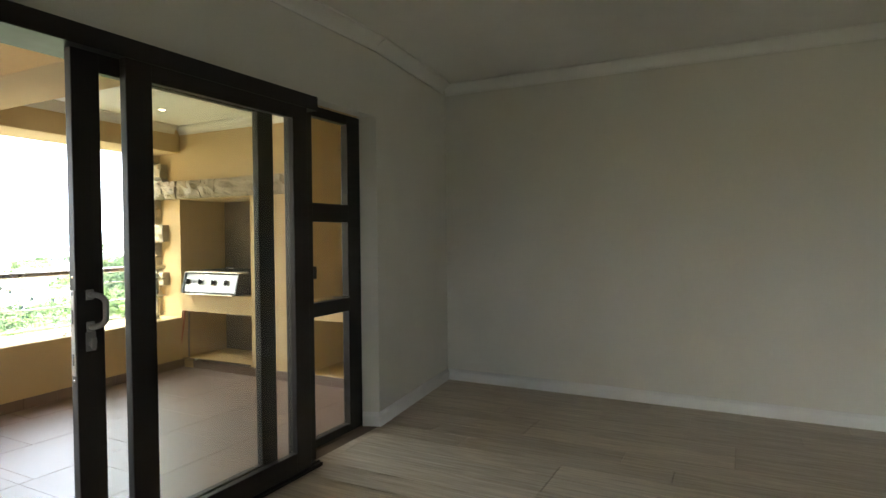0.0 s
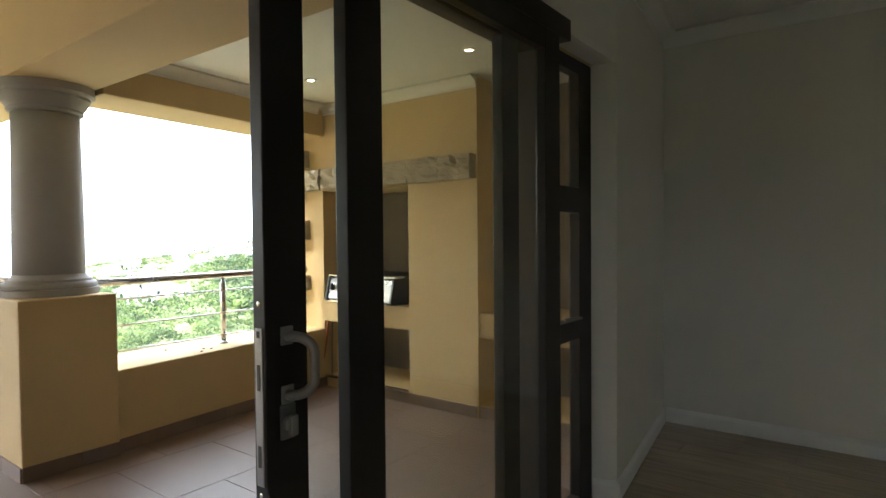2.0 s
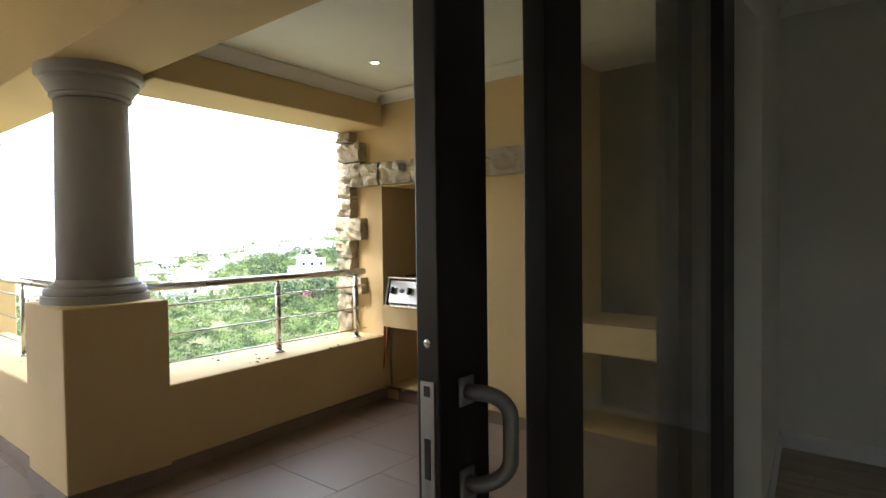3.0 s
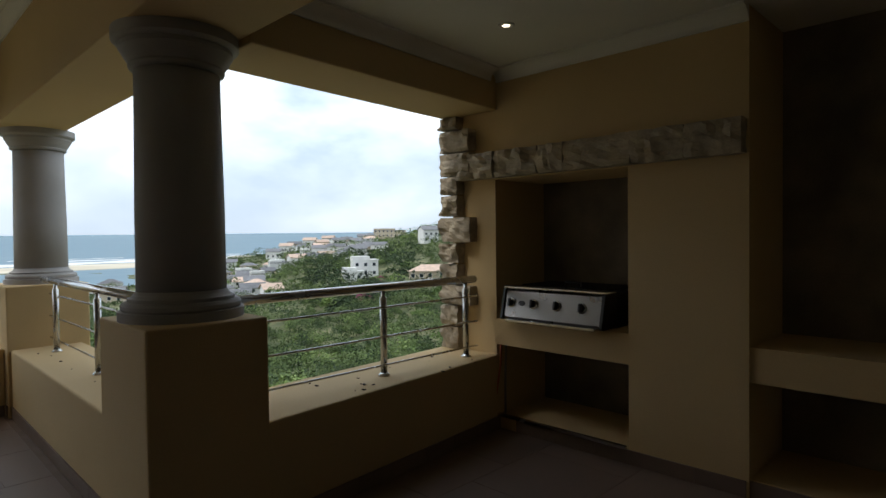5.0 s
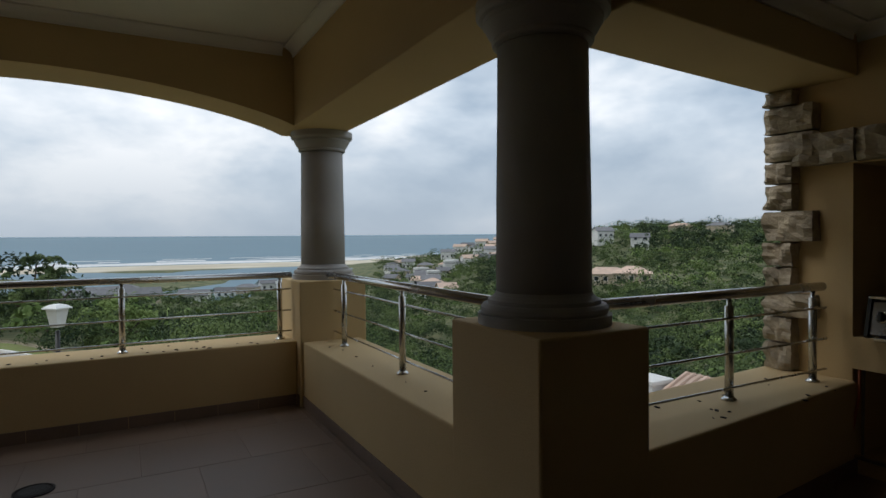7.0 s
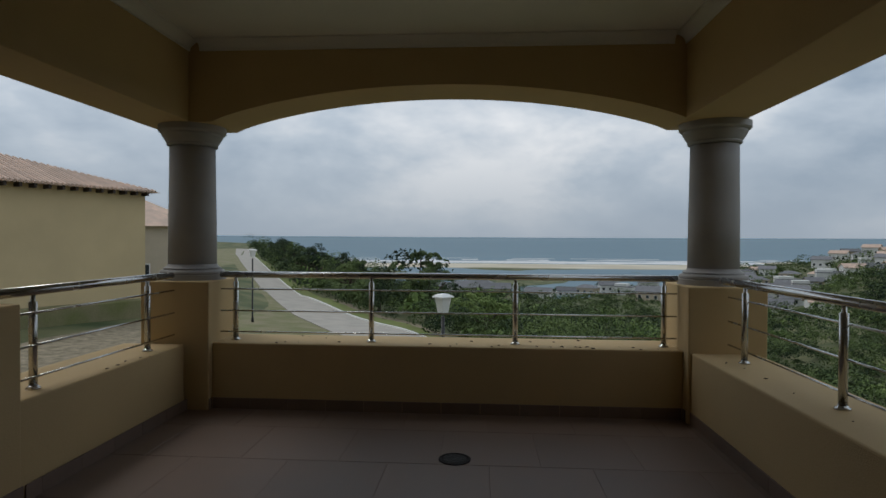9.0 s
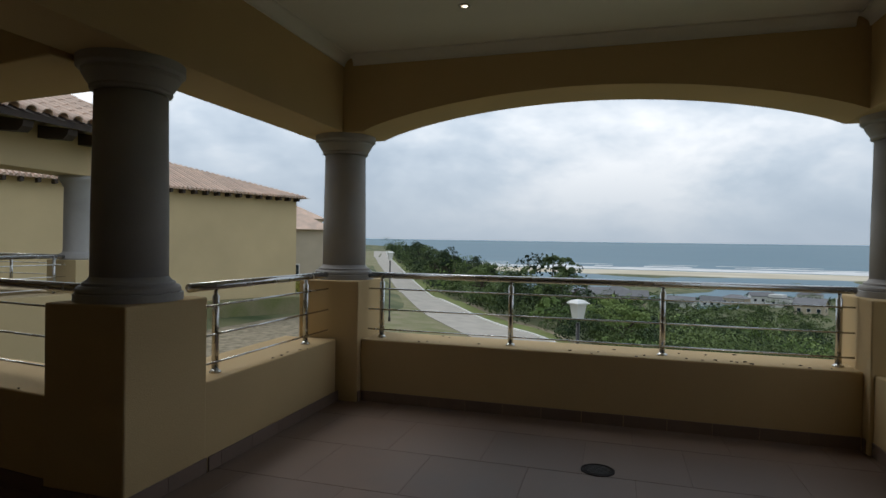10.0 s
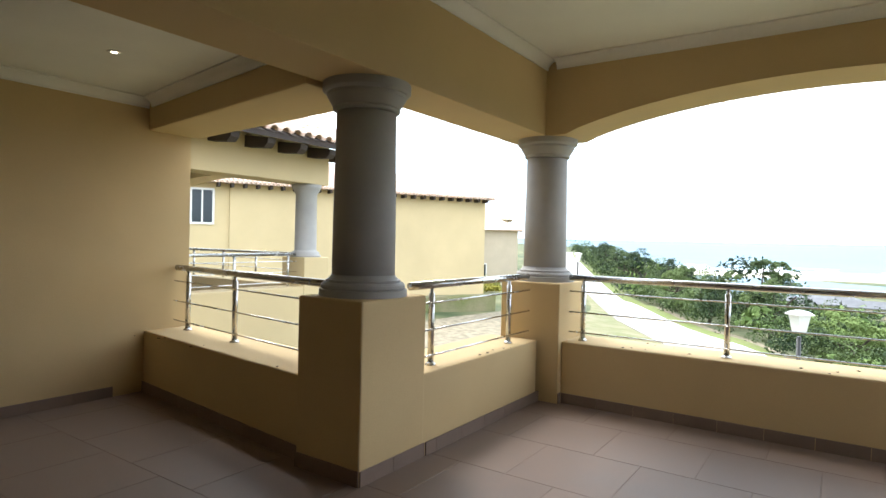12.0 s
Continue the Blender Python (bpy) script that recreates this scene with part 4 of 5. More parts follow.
hx, hy = at(52.8, 215)
hill_house(hx, hy, 60, 9, 7, 5.8, "flat", WHITEWALL, WHITEWALL, 2, "white two-storey house with flat parapet roofs", 1.5)
hx, hy = at(53.9, 208)
hill_house(hx, hy, 60, 7, 5, 3.2, "flat", WHITEWALL, WHITEWALL, 1, "white single-storey annexe with a flat roof", 1.4)
hx, hy = at(46.5, 184)
hill_house(hx, hy, 40, 13, 7, 2.8, "hip", BEIGEWALL, CLAY, 1, "low beige house with a brown tiled roof", 1.5)
hx, hy = at(44.3, 174)
hill_house(hx, hy, 40, 10, 7, 2.8, "hip", BEIGEWALL, CLAY, 1, "low beige house with a brown tiled roof", 1.5)
hx, hy = at(46.5, 292)
hill_house(hx, hy, 70, 8, 7, 6.5, "gable", WHITEWALL, SLATE, 2, "tall white gabled house with a grey roof", 1.5)
hx, hy = at(43.3, 258)
hill_house(hx, hy, 45, 7, 6, 5, "gable", WHITEWALL, SLATE, 2, "white gabled house among trees", 1.2)
hx, hy = at(50.1, 415)
hill_house(hx, hy, 45, 22, 7, 5, "flat", BEIGEWALL, SLATE, 2, "long flat-roofed building on the ridge", 1.3)
hx, hy = at(39.7, 322)
hill_house(hx, hy, 35, 11, 6, 4, "hip", BEIGEWALL, CLAY, 1, "beige house with a red tiled roof on the ridge", 1.3)
hx, hy = at(36.5, 316)
hill_house(hx, hy, 30, 12, 6, 4, "hip", BEIGEWALL, SLATE, 1, "beige house with a pale roof on the ridge", 1.3)
g = random.Random(21)
for i in range(110):
    a, r = g.uniform(51, 67), g.uniform(290, 440)
    if a > 60:
        r = g.uniform(210, 410)
    hx, hy = at(a, r)
    if any((hx - u) ** 2 + (hy - v) ** 2 < 90 for u, v, _ in HOUSES):
        continue
    hill_house(hx, hy, a + g.uniform(-30, 30), g.uniform(6, 10), g.uniform(5, 6.5), g.choice((2.6, 3, 4.4)), g.choice(("gable", "hip", "flat", "gable")), g.choice((WHITEWALL, BEIGEWALL, WHITEWALL)), g.choice((SLATE, SLATE, CLAY)), 1, clear=1.0)
for i in range(16):
    a, r = g.uniform(68, 94), g.uniform(215, 295)
    hx, hy = at(a, r)
    if any((hx - u) ** 2 + (hy - v) ** 2 < 150 for u, v, _ in HOUSES):
        continue
    hill_house(hx, hy, a + g.uniform(-30, 30), g.uniform(7, 11), g.uniform(5, 7), g.uniform(2.8, 3.6), g.choice(("gable", "hip", "flat")), g.choice((WHITEWALL, BEIGEWALL)), SLATE, 1, clear=1.0)

# gate pillars and tiled roof below the terrace
HOUSES += [(-15.0, 12.3, 2.8), (-17.0, 13.8, 2.8)]
for px, py, top in ((-19.0, 16.5, -3.35), (-19.0, 15.05, -3.55)):
    z = land(px, py) - 0.3
    h = max(top - z - 0.45, 0.6)
    post = empty("gate_pillar", "white plastered gate pillar with a cap", "pillar", "gate pillars", at=(px, py, z))
    part("shaft", boxes((-0.4, 0.4, -0.4, 0.4, 0, h + 0.3), bevel=0.01), WHITEWALL, post)
    part("cap", boxes((-0.5, 0.5, -0.5, 0.5, h + 0.3, h + 0.45), bevel=0.03), WHITEWALL, post)
    HOUSES.append((px, py, 2.6))
hx, hy = -15.5, 17.5
zz = land(hx, hy)
HOUSES.append((hx, hy, 5.5))
low = empty("garage", "low house below the terrace with a terracotta tiled roof", "house", at=(hx, hy, zz - 0.95))
part("wall", boxes((-2.6, 2.6, -2.2, 2.2, 0, 2.0)), WHITEWALL, low)
part("roof", prism([(-2.7, 1.85), (0, 2.9), (2.7, 1.85), (2.7, 1.98), (0, 3.03), (-2.7, 1.98)], "x", -3.0, 3.0), CLAY, low)
for i in range(24):
    for s in (-1, 1):
        part("barrel_tile", tube([(-2.9 + i * 0.25, s * 2.72, 2.0), (-2.9 + i * 0.25, 0.0, 3.06)], 0.07, 6), CLAY, low)

# ---------------------------------------------------------------- neighbouring house with its own terrace
nb = empty("neighbour_house", "yellow plastered neighbouring house with a terrace and clay tile roof", "house", at=(-10, -9, -2.8))


def npart(name, bm, mat, parent=None, label="", smooth=False):
    bm.transform(Matrix.Translation((10, 9, 2.8)))
    ob = part(name, bm, mat, nb, label, smooth)
    if parent:
        ob.parent = parent
    return ob


npart("wall", boxes((-12.75, -4.0, -16.0, -12.2, -2.8, 3.0)), PALE)
npart("parapet", boxes((-12.3, -4.0, -7.2, -6.78, -2.8, 0.515), bevel=0.01), PALE)
npart("parapet", boxes((-12.7, -12.25, -11.6, -7.2, -2.8, 0.515), bevel=0.01), PALE)
for cy in (-7.05, -11.85):
    npart("pier", boxes((-12.75, -12.2, cy - 0.28, cy + 0.28, -2.8, 1.0), bevel=0.01), PALE)
    npart("column", lathe([(0.26, 1.0), (0.262, 1.03), (0.24, 1.05), (0.24, 1.08), (0.2, 1.1), (0.188, 1.13), (0.18, 2.08), (0.2, 2.1), (0.205, 2.13), (0.225, 2.15), (0.25, 2.2), (0.26, 2.25)], 36, (-12.47, cy, 0)), COLUMN, None, "grey round column", True)
npart("beam", boxes((-12.75, -4.0, -7.3, -6.8, 2.25, 3.04), bevel=0.01), PALE)
arch = [(-11.6, 3.0), (-11.6, 2.25)] + [(-11.6 + 4.3 * i / 20, 2.25 + 0.25 * (1 - (2 * i / 20 - 1) ** 2)) for i in range(1, 20)] + [(-7.3, 2.25), (-7.3, 3.0)]
npart("beam", prism(arch, "x", -12.72, -12.25), PALE)
npart("beam", boxes((-12.72, -12.25, -12.2, -11.6, 2.25, 3.0)), PALE)
npart("ceiling", boxes((-12.25, -4.0, -12.2, -7.3, 2.7, 2.8)), CEIL)
npart("floor", boxes((-12.25, -4.0, -12.2, -7.2, -0.2, 0.0)), TILE)
npart("handrail", tube([(-12.2, -7.0, 1.045), (-8, -7.0, 1.045), (-4.2, -7.0, 1.045)], 0.026, 12), STEEL, None, "stainless steel handrail", True)
npart("handrail", tube([(-12.48, -11.58, 1.045), (-12.48, -9, 1.045), (-12.48, -7.33, 1.045)], 0.026, 12), STEEL, None, "stainless steel handrail", True)
for h in (0.93, 0.755, 0.585):
    npart("rail_bar", tube([(-12.2, -6.97, h), (-4.2, -6.97, h)], 0.0065, 8), STEEL)
    npart("rail_bar", tube([(-12.5, -11.58, h), (-12.5, -7.33, h)], 0.0065, 8), STEEL)
for x in (-12.05, -11.0, -9.9, -8.8, -7.7):
    npart("rail_post", lathe([(0.021, 0.515), (0.021, 1.03)], 14, (x, -7.0, 0)), STEEL, None, "", True)
for y in (-11.4, -10.4, -9.4, -8.4, -7.5):
    npart("rail_post", lathe([(0.021, 0.515), (0.021, 1.03)], 14, (-12.48, y, 0)), STEEL, None, "", True)
npart("roof", prism([(-6.2, 2.78), (-9.5, 4.10), (-12.75, 2.78), (-12.75, 2.86), (-9.5, 4.18), (-6.2, 2.86)], "x", -13.2, -4.0), TIMBER)
for i in range(13):
    x = -13.0 + i * 0.62
    npart("rafter", prism([(-7.0, 2.70), (-6.35, 2.64), (-6.27, 2.70), (-6.25, 2.78), (-7.0, 2.88)], "x", x, x + 0.14), TIMBER, None, "dark timber rafter end")


def barrel_mesh(length, radius, thick=0.014):
    bm = bmesh.new()
    rows = []
    for e, (yy, rr) in enumerate(((0, radius), (length, radius * 0.86))):
        for t in (0, thick):
            rows.append([bm.verts.new(((rr - t) * math.cos(math.pi * k / 6), yy, (rr - t) * math.sin(math.pi * k / 6))) for k in range(7)])
    for a, b in ((0, 2), (3, 1), (1, 0)):
        for k in range(6):
            bm.faces.new((rows[a][k], rows[a][k + 1], rows[b][k + 1], rows[b][k]))
    me = bpy.data.meshes.new("roof_tile")
    bmesh.ops.recalc_face_normals(bm, faces=bm.faces)
    bm.to_mesh(me)
    bm.free()
    me.materials.append(CLAY)
    return me


tile_me = barrel_mesh(0.44, 0.085)
slope = math.atan2(1.32, 3.25)
roof_ob = [o for o in nb.children if o.name.startswith("roof")][0]
for i in range(26):
    for j in range(9):
        t = new("roof_tile", tile_me)
        t.parent = roof_ob
        up_ = j * 0.385
        t.matrix_basis = Matrix.Translation((10, 9, 2.8)) @ Matrix.Translation((-13.15 + i * 0.215, -6.13 - up_ * math.cos(slope), 2.86 + up_ * math.sin(slope) + 0.012)) @ Matrix.Rotation(math.pi, 4, "Z") @ Matrix.Rotation(slope, 4, "X")
# ridge of the same roof
for i in range(20):
    t = new("ridge_tile", tile_me)
    t.parent = roof_ob
    t.matrix_basis = Matrix.Translation((10, 9, 2.8)) @ Matrix.Translation((-13.2 + i * 0.4, -9.5, 4.20)) @ Matrix.Rotation(radians(-90), 4, "Z") @ Matrix.Diagonal((1.5, 1, 1.2, 1))

# house with a long blank wall farther along the slope
far = empty("long_house", "yellow plastered house with a long blank wall and clay tile roof", "house", at=(-35.7, -17.1, -2.8))
far.rotation_euler = (0, 0, math.atan2(-6.3, 13.2))
L, D, EV = 14.6, 11.0, 6.62
part("wall", boxes((0, L, -D, 0, -0.5, EV)), PALE, far)
# added strip of lawn colour imitates the shade along the wall foot
part("wall_shade_strip", boxes((-0.3, L, 0.0, 0.9, -0.5, 1.0), bevel=0.05), LAWN, far, "low green strip standing in for shade at the wall foot")
bm = bmesh.new()
o = 0.55
lo = [bm.verts.new(v) for v in ((-o, -D - o, EV), (L + 3, -D - o, EV), (L + 3, o, EV), (-o, o, EV))]
a, b = bm.verts.new((D / 2, -D / 2, EV + 2.0)), bm.verts.new((L + 3, -D / 2, EV + 2.0))
for f in ((lo[0], lo[3], a), (lo[3], lo[2], b, a), (lo[2], lo[1], b), (lo[1], lo[0], a, b), tuple(lo)):
    bm.faces.new(f)
bmesh.ops.recalc_face_normals(bm, faces=bm.faces)
hip = part("roof", bm, CLAY, far)
for i in range(82):
    x = -o + 0.11 + i * 0.215
    reach = min(D / 2 + o, (x + o) * (D / 2 + o) / (D / 2 + o))
    if reach > 0.2:
        bm = bmesh.new()
        tube([(x, o, EV + 0.03), (x, o - reach, EV + 0.03 + 2.0 * reach / (D / 2 + o))], 0.075, 6, bm)
        part("barrel_tile", bm, CLAY, hip)
for i in range(26):
    part("rafter", boxes((0.1 + i * 0.6, 0.22 + i * 0.6, 0, o - 0.06, EV - 0.2, EV - 0.02)), TIMBER, far)
# wing with a window
part("wall", boxes((L, L + 2.6, -20, -0.1, -0.5, EV - 0.02)), PALE, far)
wn_ = part("window", boxes((L + 0.68, L + 1.76, -0.15, -0.04, 4.65, 6.35)), TRIMW, far)
part("pane", boxes((L + 0.78, L + 1.18, -0.05, -0.02, 4.75, 6.25)), DARKGLASS, wn_)
part("pane", boxes((L + 1.26, L + 1.66, -0.05, -0.02, 4.75, 6.25)), DARKGLASS, wn_)
HOUSES.append((-29, -22, 14))

# smaller houses behind it
for ang, r, w, h in ((117.6, 62, 7, 5.2), (118.4, 82, 9, 6.4)):
    hx, hy = at(ang, r)
    hill_house(hx, hy, ang - 90, w, 7, h, "hip", BEIGEWALL, CLAY, 1, "beige house with a clay tile roof beside the path")

# ---------------------------------------------------------------- street lamps


def street_lamp(x, y, ground, top):
    h = top - ground
    lamp = empty("street_lamp", "black lamp post with a white lantern beside the path", "street lamp", "path lamps", at=(x, y, ground))
    part("post", lathe([(0.07, 0), (0.07, 0.3), (0.045, 0.34), (0.04, h - 0.45)], 16), BLACK, lamp, smooth=True)
    lantern = part("lantern", lathe([(0.11, h - 0.38), (0.12, h - 0.37), (0.185, h - 0.05), (0.185, h - 0.03)], 4), LAMPWHITE, lamp, "white tapered lantern")
    part("hood", lathe([(0.25, h - 0.03), (0.25, h - 0.005), (0.14, h + 0.05), (0.05, h + 0.065)], 4), LAMPWHITE, lantern)


street_lamp(-18.7, 0.0, land(-18.7, 0.0), 0.08)
for hx, hy, top in ((-35.3, -11.05, 0.8), (-56.3, -27.4, 1.9)):
    street_lamp(hx, hy, land(hx, hy), top)

# ---------------------------------------------------------------- woods
wood("hillside_scrub", "dense green coastal bush covering the hillside", (
    (28, 66, 17, 34, 120, 1.4, 700, 0.065), (28, 68, 34, 70, 360, 1.9, 380, 0.1), (26, 68, 70, 150, 760, 2.5, 240, 0.17), (22, 68, 150, 300, 1250, 3.1, 150, 0.28), (18, 68, 300, 470, 1000, 3.3, 90, 0.4)), LEAF, 100)
wood("valley_scrub", "dark green bush on the slope towards the beach", (
    (66, 98, 26, 46, 130, 1.6, 700, 0.07), (66, 104, 46, 90, 340, 2.2, 380, 0.11), (66, 105, 90, 180, 560, 2.7, 220, 0.19), (66, 103, 180, 298, 650, 2.4, 110, 0.28), (99, 107.5, 40, 120, 110, 2.4, 380, 0.14), (104, 111, 90, 210, 130, 3.0, 260, 0.2), (103, 112.5, 48, 150, 150, 2.3, 300, 0.13)), LEAF, 200)
wood("light_scrub", "pale green bushes mixed into the scrub", ((30, 64, 18, 40, 62, 1.6, 620, 0.075), (30, 104, 40, 140, 150, 2.8, 260, 0.17), (66, 97, 28, 50, 26, 1.8, 620, 0.085), (30, 66, 140, 380, 190, 3.6, 110, 0.42)), LEAF_B, 300)
wood("pine_stand", "dark pines along the skyline", ((100, 111, 110, 240, 90, 2.2, 220, 0.2), (102, 112.5, 60, 170, 70, 2.9, 300, 0.14), (66, 97, 30, 60, 36, 1.9, 600, 0.075), (30, 62, 26, 60, 40, 2.0, 500, 0.085), (30, 44, 240, 360, 130, 4.6, 130, 0.5), (48, 58, 130, 280, 90, 4.2, 140, 0.42), (30, 46, 60, 150, 60, 3.2, 260, 0.24), (68, 96, 50, 140, 60, 3.0, 260, 0.2)), LEAF_D, 400)
wood("verge_bushes", "yellow green garden bushes near the houses", ((115.5, 118.5, 48, 60, 26, 1.0, 320, 0.08),), LEAF_Y, 500, False)
wood("bougainvillea", "magenta bougainvillea beside the white house", ((51.3, 52.0, 196, 202, 4, 1.7, 120, 0.25), (52.6, 53.4, 150, 156, 3, 1.6, 120, 0.25)), LEAF_P, 600)


def tree(x, y, height, spread, seed, mat, label):
    g = random.Random(seed)
    z = land(x, y)
    t = empty("tree", label, "tree", "trees by the path", at=(x, y, z))
    bm = tube([(0, 0, -0.2), (0.1, 0.05, height * 0.3), (0.05, 0.15, height * 0.6)], 0.13, 8)
    tips = []
    for i in range(7):
        a = g.uniform(0, 6.28)
        tip = Vector((math.cos(a) * spread * g.uniform(0.3, 0.75), math.sin(a) * spread * g.uniform(0.3, 0.75), height * g.uniform(0.45, 0.9)))
        tube([(0.08, 0.1, height * 0.4), tuple(tip * 0.6 + Vector((0, 0, height * 0.15))), tuple(tip)], 0.05, 6, bm)
        tips.append(tuple(tip))
    part("trunk", bm, BARK, t)
    quad = leaf_cloud(tips + [(0, 0, height * 0.75)], [spread * 0.48 * g.uniform(0.7, 1.2) for _ in range(8)], 620, 0.075, seed)
    crown = quads_object("crown", quad, mat)
    crown.parent = t


for i, (x, off, h, s, mat) in enumerate(((-50.6, 9.5, 5.8, 1.9, LEAF), (-44, 7.5, 3.6, 2.0, LEAF), (-51, 6.5, 3.8, 2.2, LEAF), (-58, 6.0, 4.2, 2.4, LEAF), (-64, 7.0, 4.4, 2.4, LEAF_D), (-72, 6.2, 4.6, 2.6, LEAF), (-81, 6.5, 5.0, 2.6, LEAF_D),
                                        (-90, 7.0, 5.0, 2.8, LEAF), (-100, 6.5, 5.4, 2.8, LEAF_D), (-112, 7.0, 5.4, 3.0, LEAF_D), (-126, 7.5, 5.6, 3.0, LEAF_D), (-38, 8.0, 3.0, 1.8, LEAF_B), (-142, 8, 5.6, 3.2, LEAF_D))):
    tree(x, path_y(x) + off, h, s, i + 950, mat, "leafy coastal tree on the slope beside the path")

# ---------------------------------------------------------------- pieces: stones, floor tiles, skirting tiles, planks


def stone_mesh(w, d, h, seed):
    """A rock-faced block, w along x, d along y, h high, centred, rough on its sides."""
    bm = bmesh.new()
    bmesh.ops.create_cube(bm, size=1)
    bmesh.ops.subdivide_edges(bm, edges=bm.edges[:], cuts=6, use_grid_fill=True)
    for v in bm.verts:
        v.co = Vector((v.co.x * w, v.co.y * d, v.co.z * h))
        e = 1 - max(abs(v.co.x) / w * 2 * 0.7, abs(v.co.z) / h * 2 * 0.8) ** 4
        n = noise.noise(v.co * 14 + Vector((seed * 7.1, 0, 0))) + 0.6 * noise.noise(v.co * 31 + Vector((0, seed * 3.3, 0)))
        out = Vector((0.3 * (v.co.x / w * 2) ** 5, (v.co.y / d * 2) ** 3, 0))
        v.co += out * (0.038 * max(e, 0.0) + 0.029 * n) + Vector((0, 0, 0.003 * n))
    me = bpy.data.meshes.new("stone")
    bm.to_mesh(me)
    bm.free()
    me.materials.append(STONE)
    return me


stones = empty("stone_trim", "rough rock-faced sandstone blocks trimming the barbecue wall", "stone trim", at=(-7.45, 4.7, SILL))


def stone(x, y, z, w, d, h, seed):
    ob = new("stone", stone_mesh(w, d, h, seed))
    ob.parent = stones
    ob.location = Vector((x, y, z)) - stones.location


z, i = SILL, 0
for h, wide in ((0.17, 0), (0.155, 0), (0.15, 1), (0.155, 0), (0.15, 0), (0.19, 1), (0.16, 0), (0.135, 0), (0.17, 1), (0.165, 1), (0.16, 0), (0.15, 0)):
    if z > SOFFIT - 0.06:
        break
    h = min(h, SOFFIT - 0.035 - z)
    w = 0.27 if wide else 0.15
    stone(-7.565 + w / 2, 4.735, z + h / 2, w, 0.14, h - 0.012, i)
    stone(-7.50, 5.02, z + h / 2, 0.13, 0.38, h - 0.012, i + 40)
    z, i = z + h, i + 1
x = -7.40
for k, w in enumerate((0.335, 0.36, 0.20, 0.44, 0.30, 0.285)):
    x1 = min(x + w, -5.475)
    stone((x + x1) / 2, 4.71, 1.832, x1 - x - 0.022, 0.09, 0.178, k + 20)
    x = x1

# tiles on the terrace
TS = 0.6


def slab_mesh(name, w, d, h, mat, bevel=0.002):
    bm = bmesh.new()
    add_box(bm, -w / 2, w / 2, -d / 2, d / 2, -h, 0)
    top = [e for e in bm.edges if all(v.co.z > -0.001 for v in e.verts)]
    bmesh.ops.bevel(bm, geom=top, offset=bevel, segments=1, affect="EDGES")
    me = bpy.data.meshes.new(name)
    bm.to_mesh(me)
    bm.free()
    me.materials.append(mat)
    return me


terrace = bpy.data.objects["floor_terrace"]
shared = {}


def lay(parent, name, x0, x1, y0, y1, h, mat, z=0.0):
    w, d = round(x1 - x0, 3), round(y1 - y0, 3)
    if w < 0.02 or d < 0.02:
        return
    key = (name, w, d)
    if key not in shared:
        shared[key] = slab_mesh(name, w, d, h, mat)
    ob = new(name, shared[key])
    ob.parent = parent
    ob.location = ((x0 + x1) / 2, (y0 + y1) / 2, z)


def tile_area(X0, X1, Y0, Y1):
    a, b = math.floor(X0 / 0.603), math.ceil(X1 / 0.603)
    c, d = math.floor((Y0 - 0.3) / 0.603), math.ceil((Y1 + 0.3) / 0.603)
    for i in range(a, b):
        for j in range(c, d):
            off = 0.3 if i % 2 else 0.0
            x0, x1 = max(X0, i * 0.603), min(X1, i * 0.603 + TS)
            y0, y1 = max(Y0, j * 0.603 + off), min(Y1, j * 0.603 + off + TS)
            if x1 - x0 > 0.02 and y1 - y0 > 0.02:
                lay(terrace, "tile", x0, x1, y0, y1, 0.007, TILE)


tile_area(-7.09, -4.34, 2.335, 4.74)
tile_area(-10.06, -4.34, -1.435, 2.335)
tile_area(-8.1, -4.34, -4.22, -1.435)


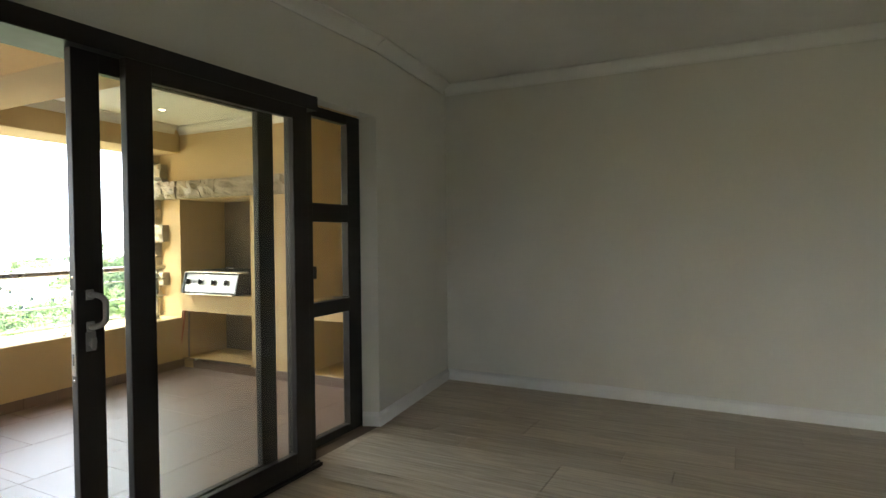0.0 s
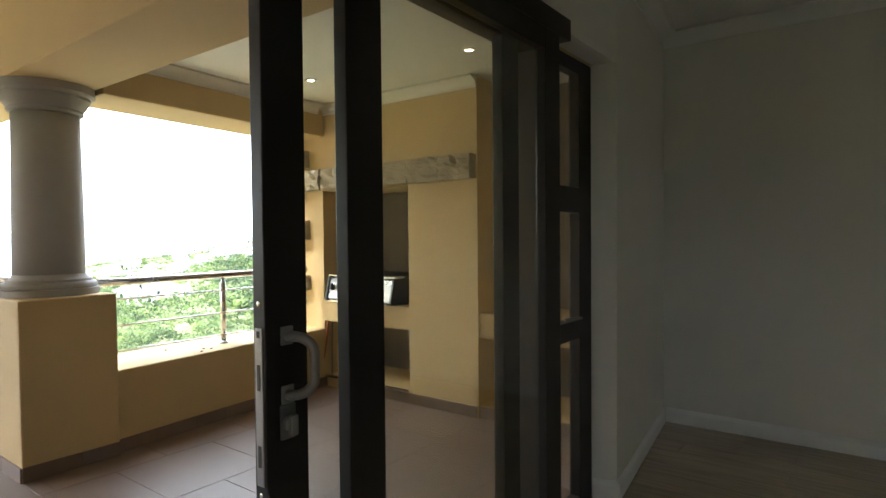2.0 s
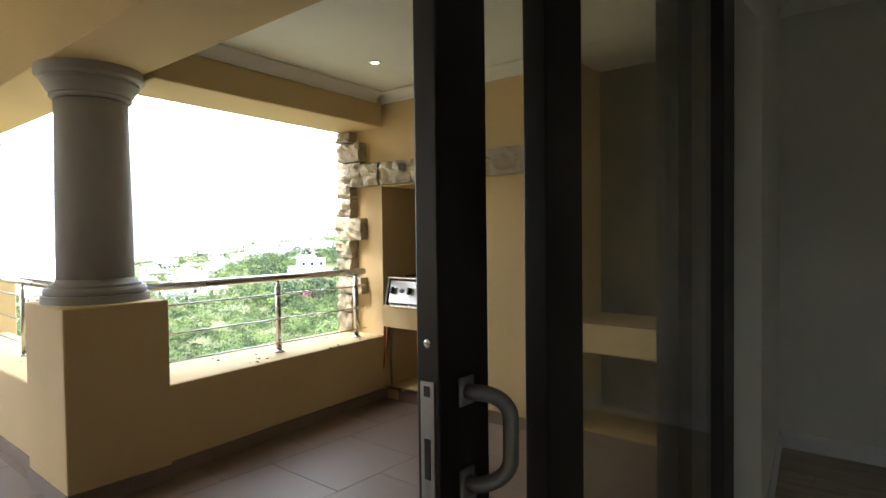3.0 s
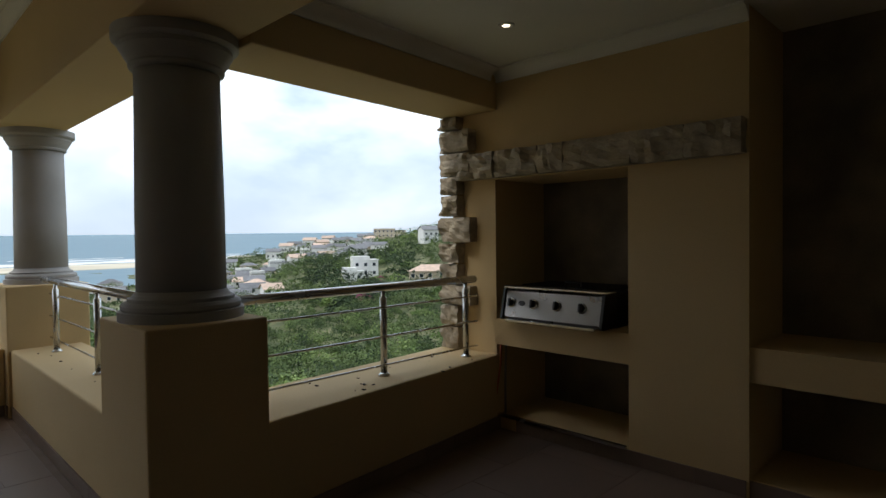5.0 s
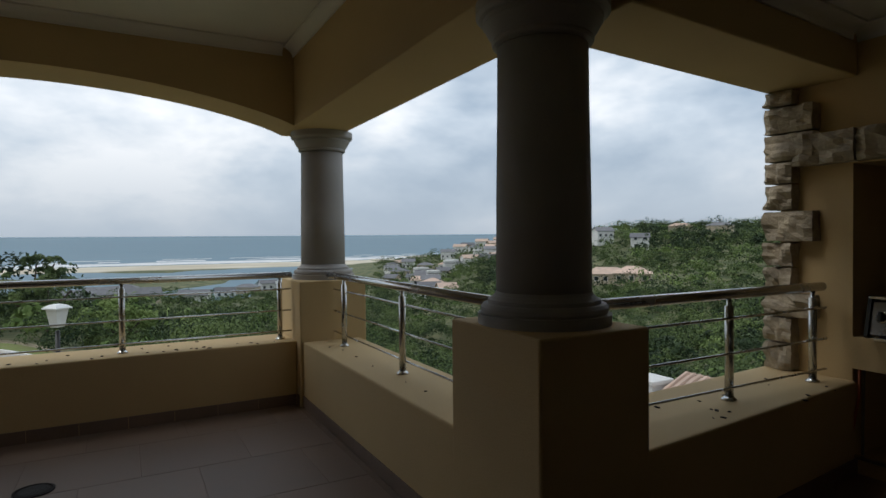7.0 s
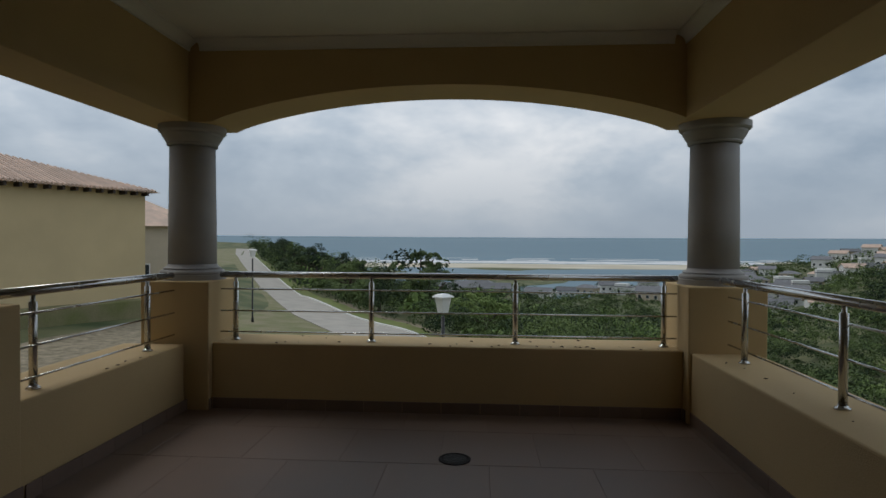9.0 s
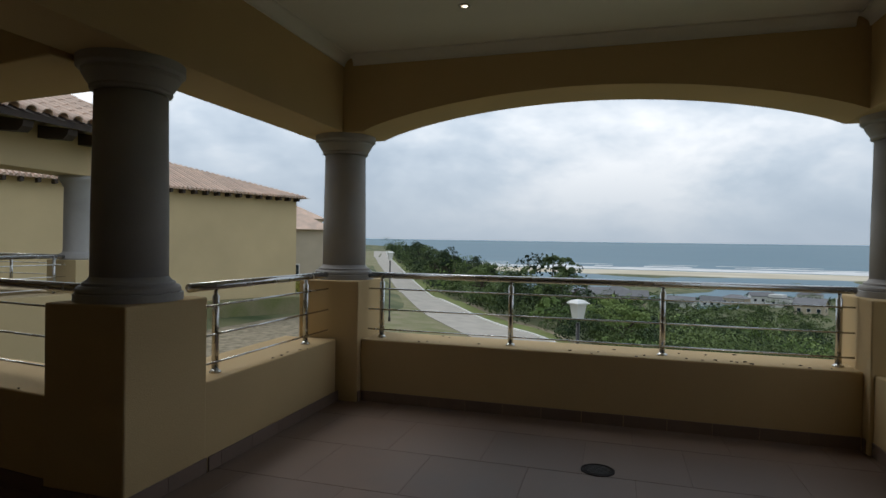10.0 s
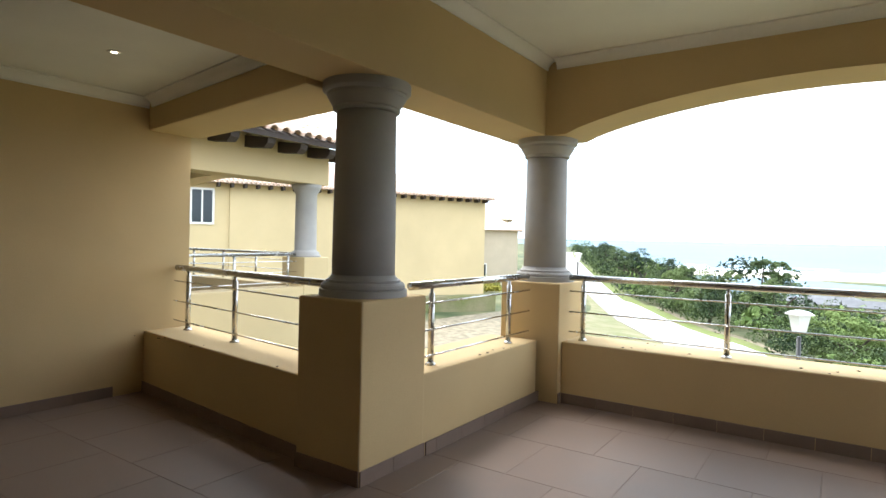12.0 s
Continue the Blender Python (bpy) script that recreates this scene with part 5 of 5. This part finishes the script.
def skirt_tiles(axis, wall, side, a, b):
    u = a
    while u < b - 0.01:
        v = min(u + 0.30, b)
        bm = bmesh.new()
        lo, hi = (wall, wall + side * 0.009) if side > 0 else (wall + side * 0.009, wall)
        if axis == "x":
            add_box(bm, u, v - 0.003, lo, hi, 0.001, 0.085)
        else:
            add_box(bm, lo, hi, u, v - 0.003, 0.001, 0.085)
        part("skirting_tile", bm, TILE, terrace)
        u = v


for args in (("x", 4.72, -1, -6.94, -5.48), ("x", 4.74, -1, -5.47, -4.43), ("y", -6.88, 1, 2.335, 2.85), ("x", 2.335, -1, -7.47, -6.88), ("x", 2.385, -1, -9.99, -7.48),
             ("y", -10.06, 1, -1.25, 2.35), ("x", -1.435, 1, -9.99, -8.38), ("x", -1.44, 1, -8.37, -7.79), ("y", -7.79, 1, -1.94, -1.44), ("x", -4.22, 1, -7.86, -4.43),
             ("y", -4.42, -1, -4.2, 0.2), ("y", -4.42, -1, 4.04, 4.7), ("x", 2.36, -1, -10.05, -10.0), ("x", -1.262, 1, -10.05, -10.0)):
    skirt_tiles(*args)

for x0, y0, x1, y1 in ((-7.09, 4.72, -6.92, 2.85), (-7.85, -1.94, -8.11, -4.22)):
    run, n = Vector((x1 - x0, y1 - y0)), 7
    for i in range(n):
        bm = boxes((0.0015, run.length / n - 0.0015, 0, 0.009, 0.001, 0.085))
        ob = part("skirting_tile", bm, TILE, terrace)
        q = Vector((x0, y0)) + run * (i / n)
        ob.matrix_basis = Matrix.Translation((q.x, q.y, 0)) @ Matrix.Rotation(math.atan2(run.y, run.x), 4, "Z")

# laminate planks
rng = random.Random(3)
room_floor = bpy.data.objects["floor"]
y = ROOM_S
while y < ROOM_N - 0.01:
    y1 = min(y + 0.19, ROOM_N)
    x = -4.30 - rng.choice((0.2, 0.5, 0.8, 1.1))
    while x < ROOM_E:
        x1 = min(x + 1.28, ROOM_E)
        lay(room_floor, "plank", max(x, -4.38 if y > DOOR_N else -4.19), x1 - 0.0015, y, y1 - 0.0015, 0.007, PLANK)
        x = x1
    y = y1
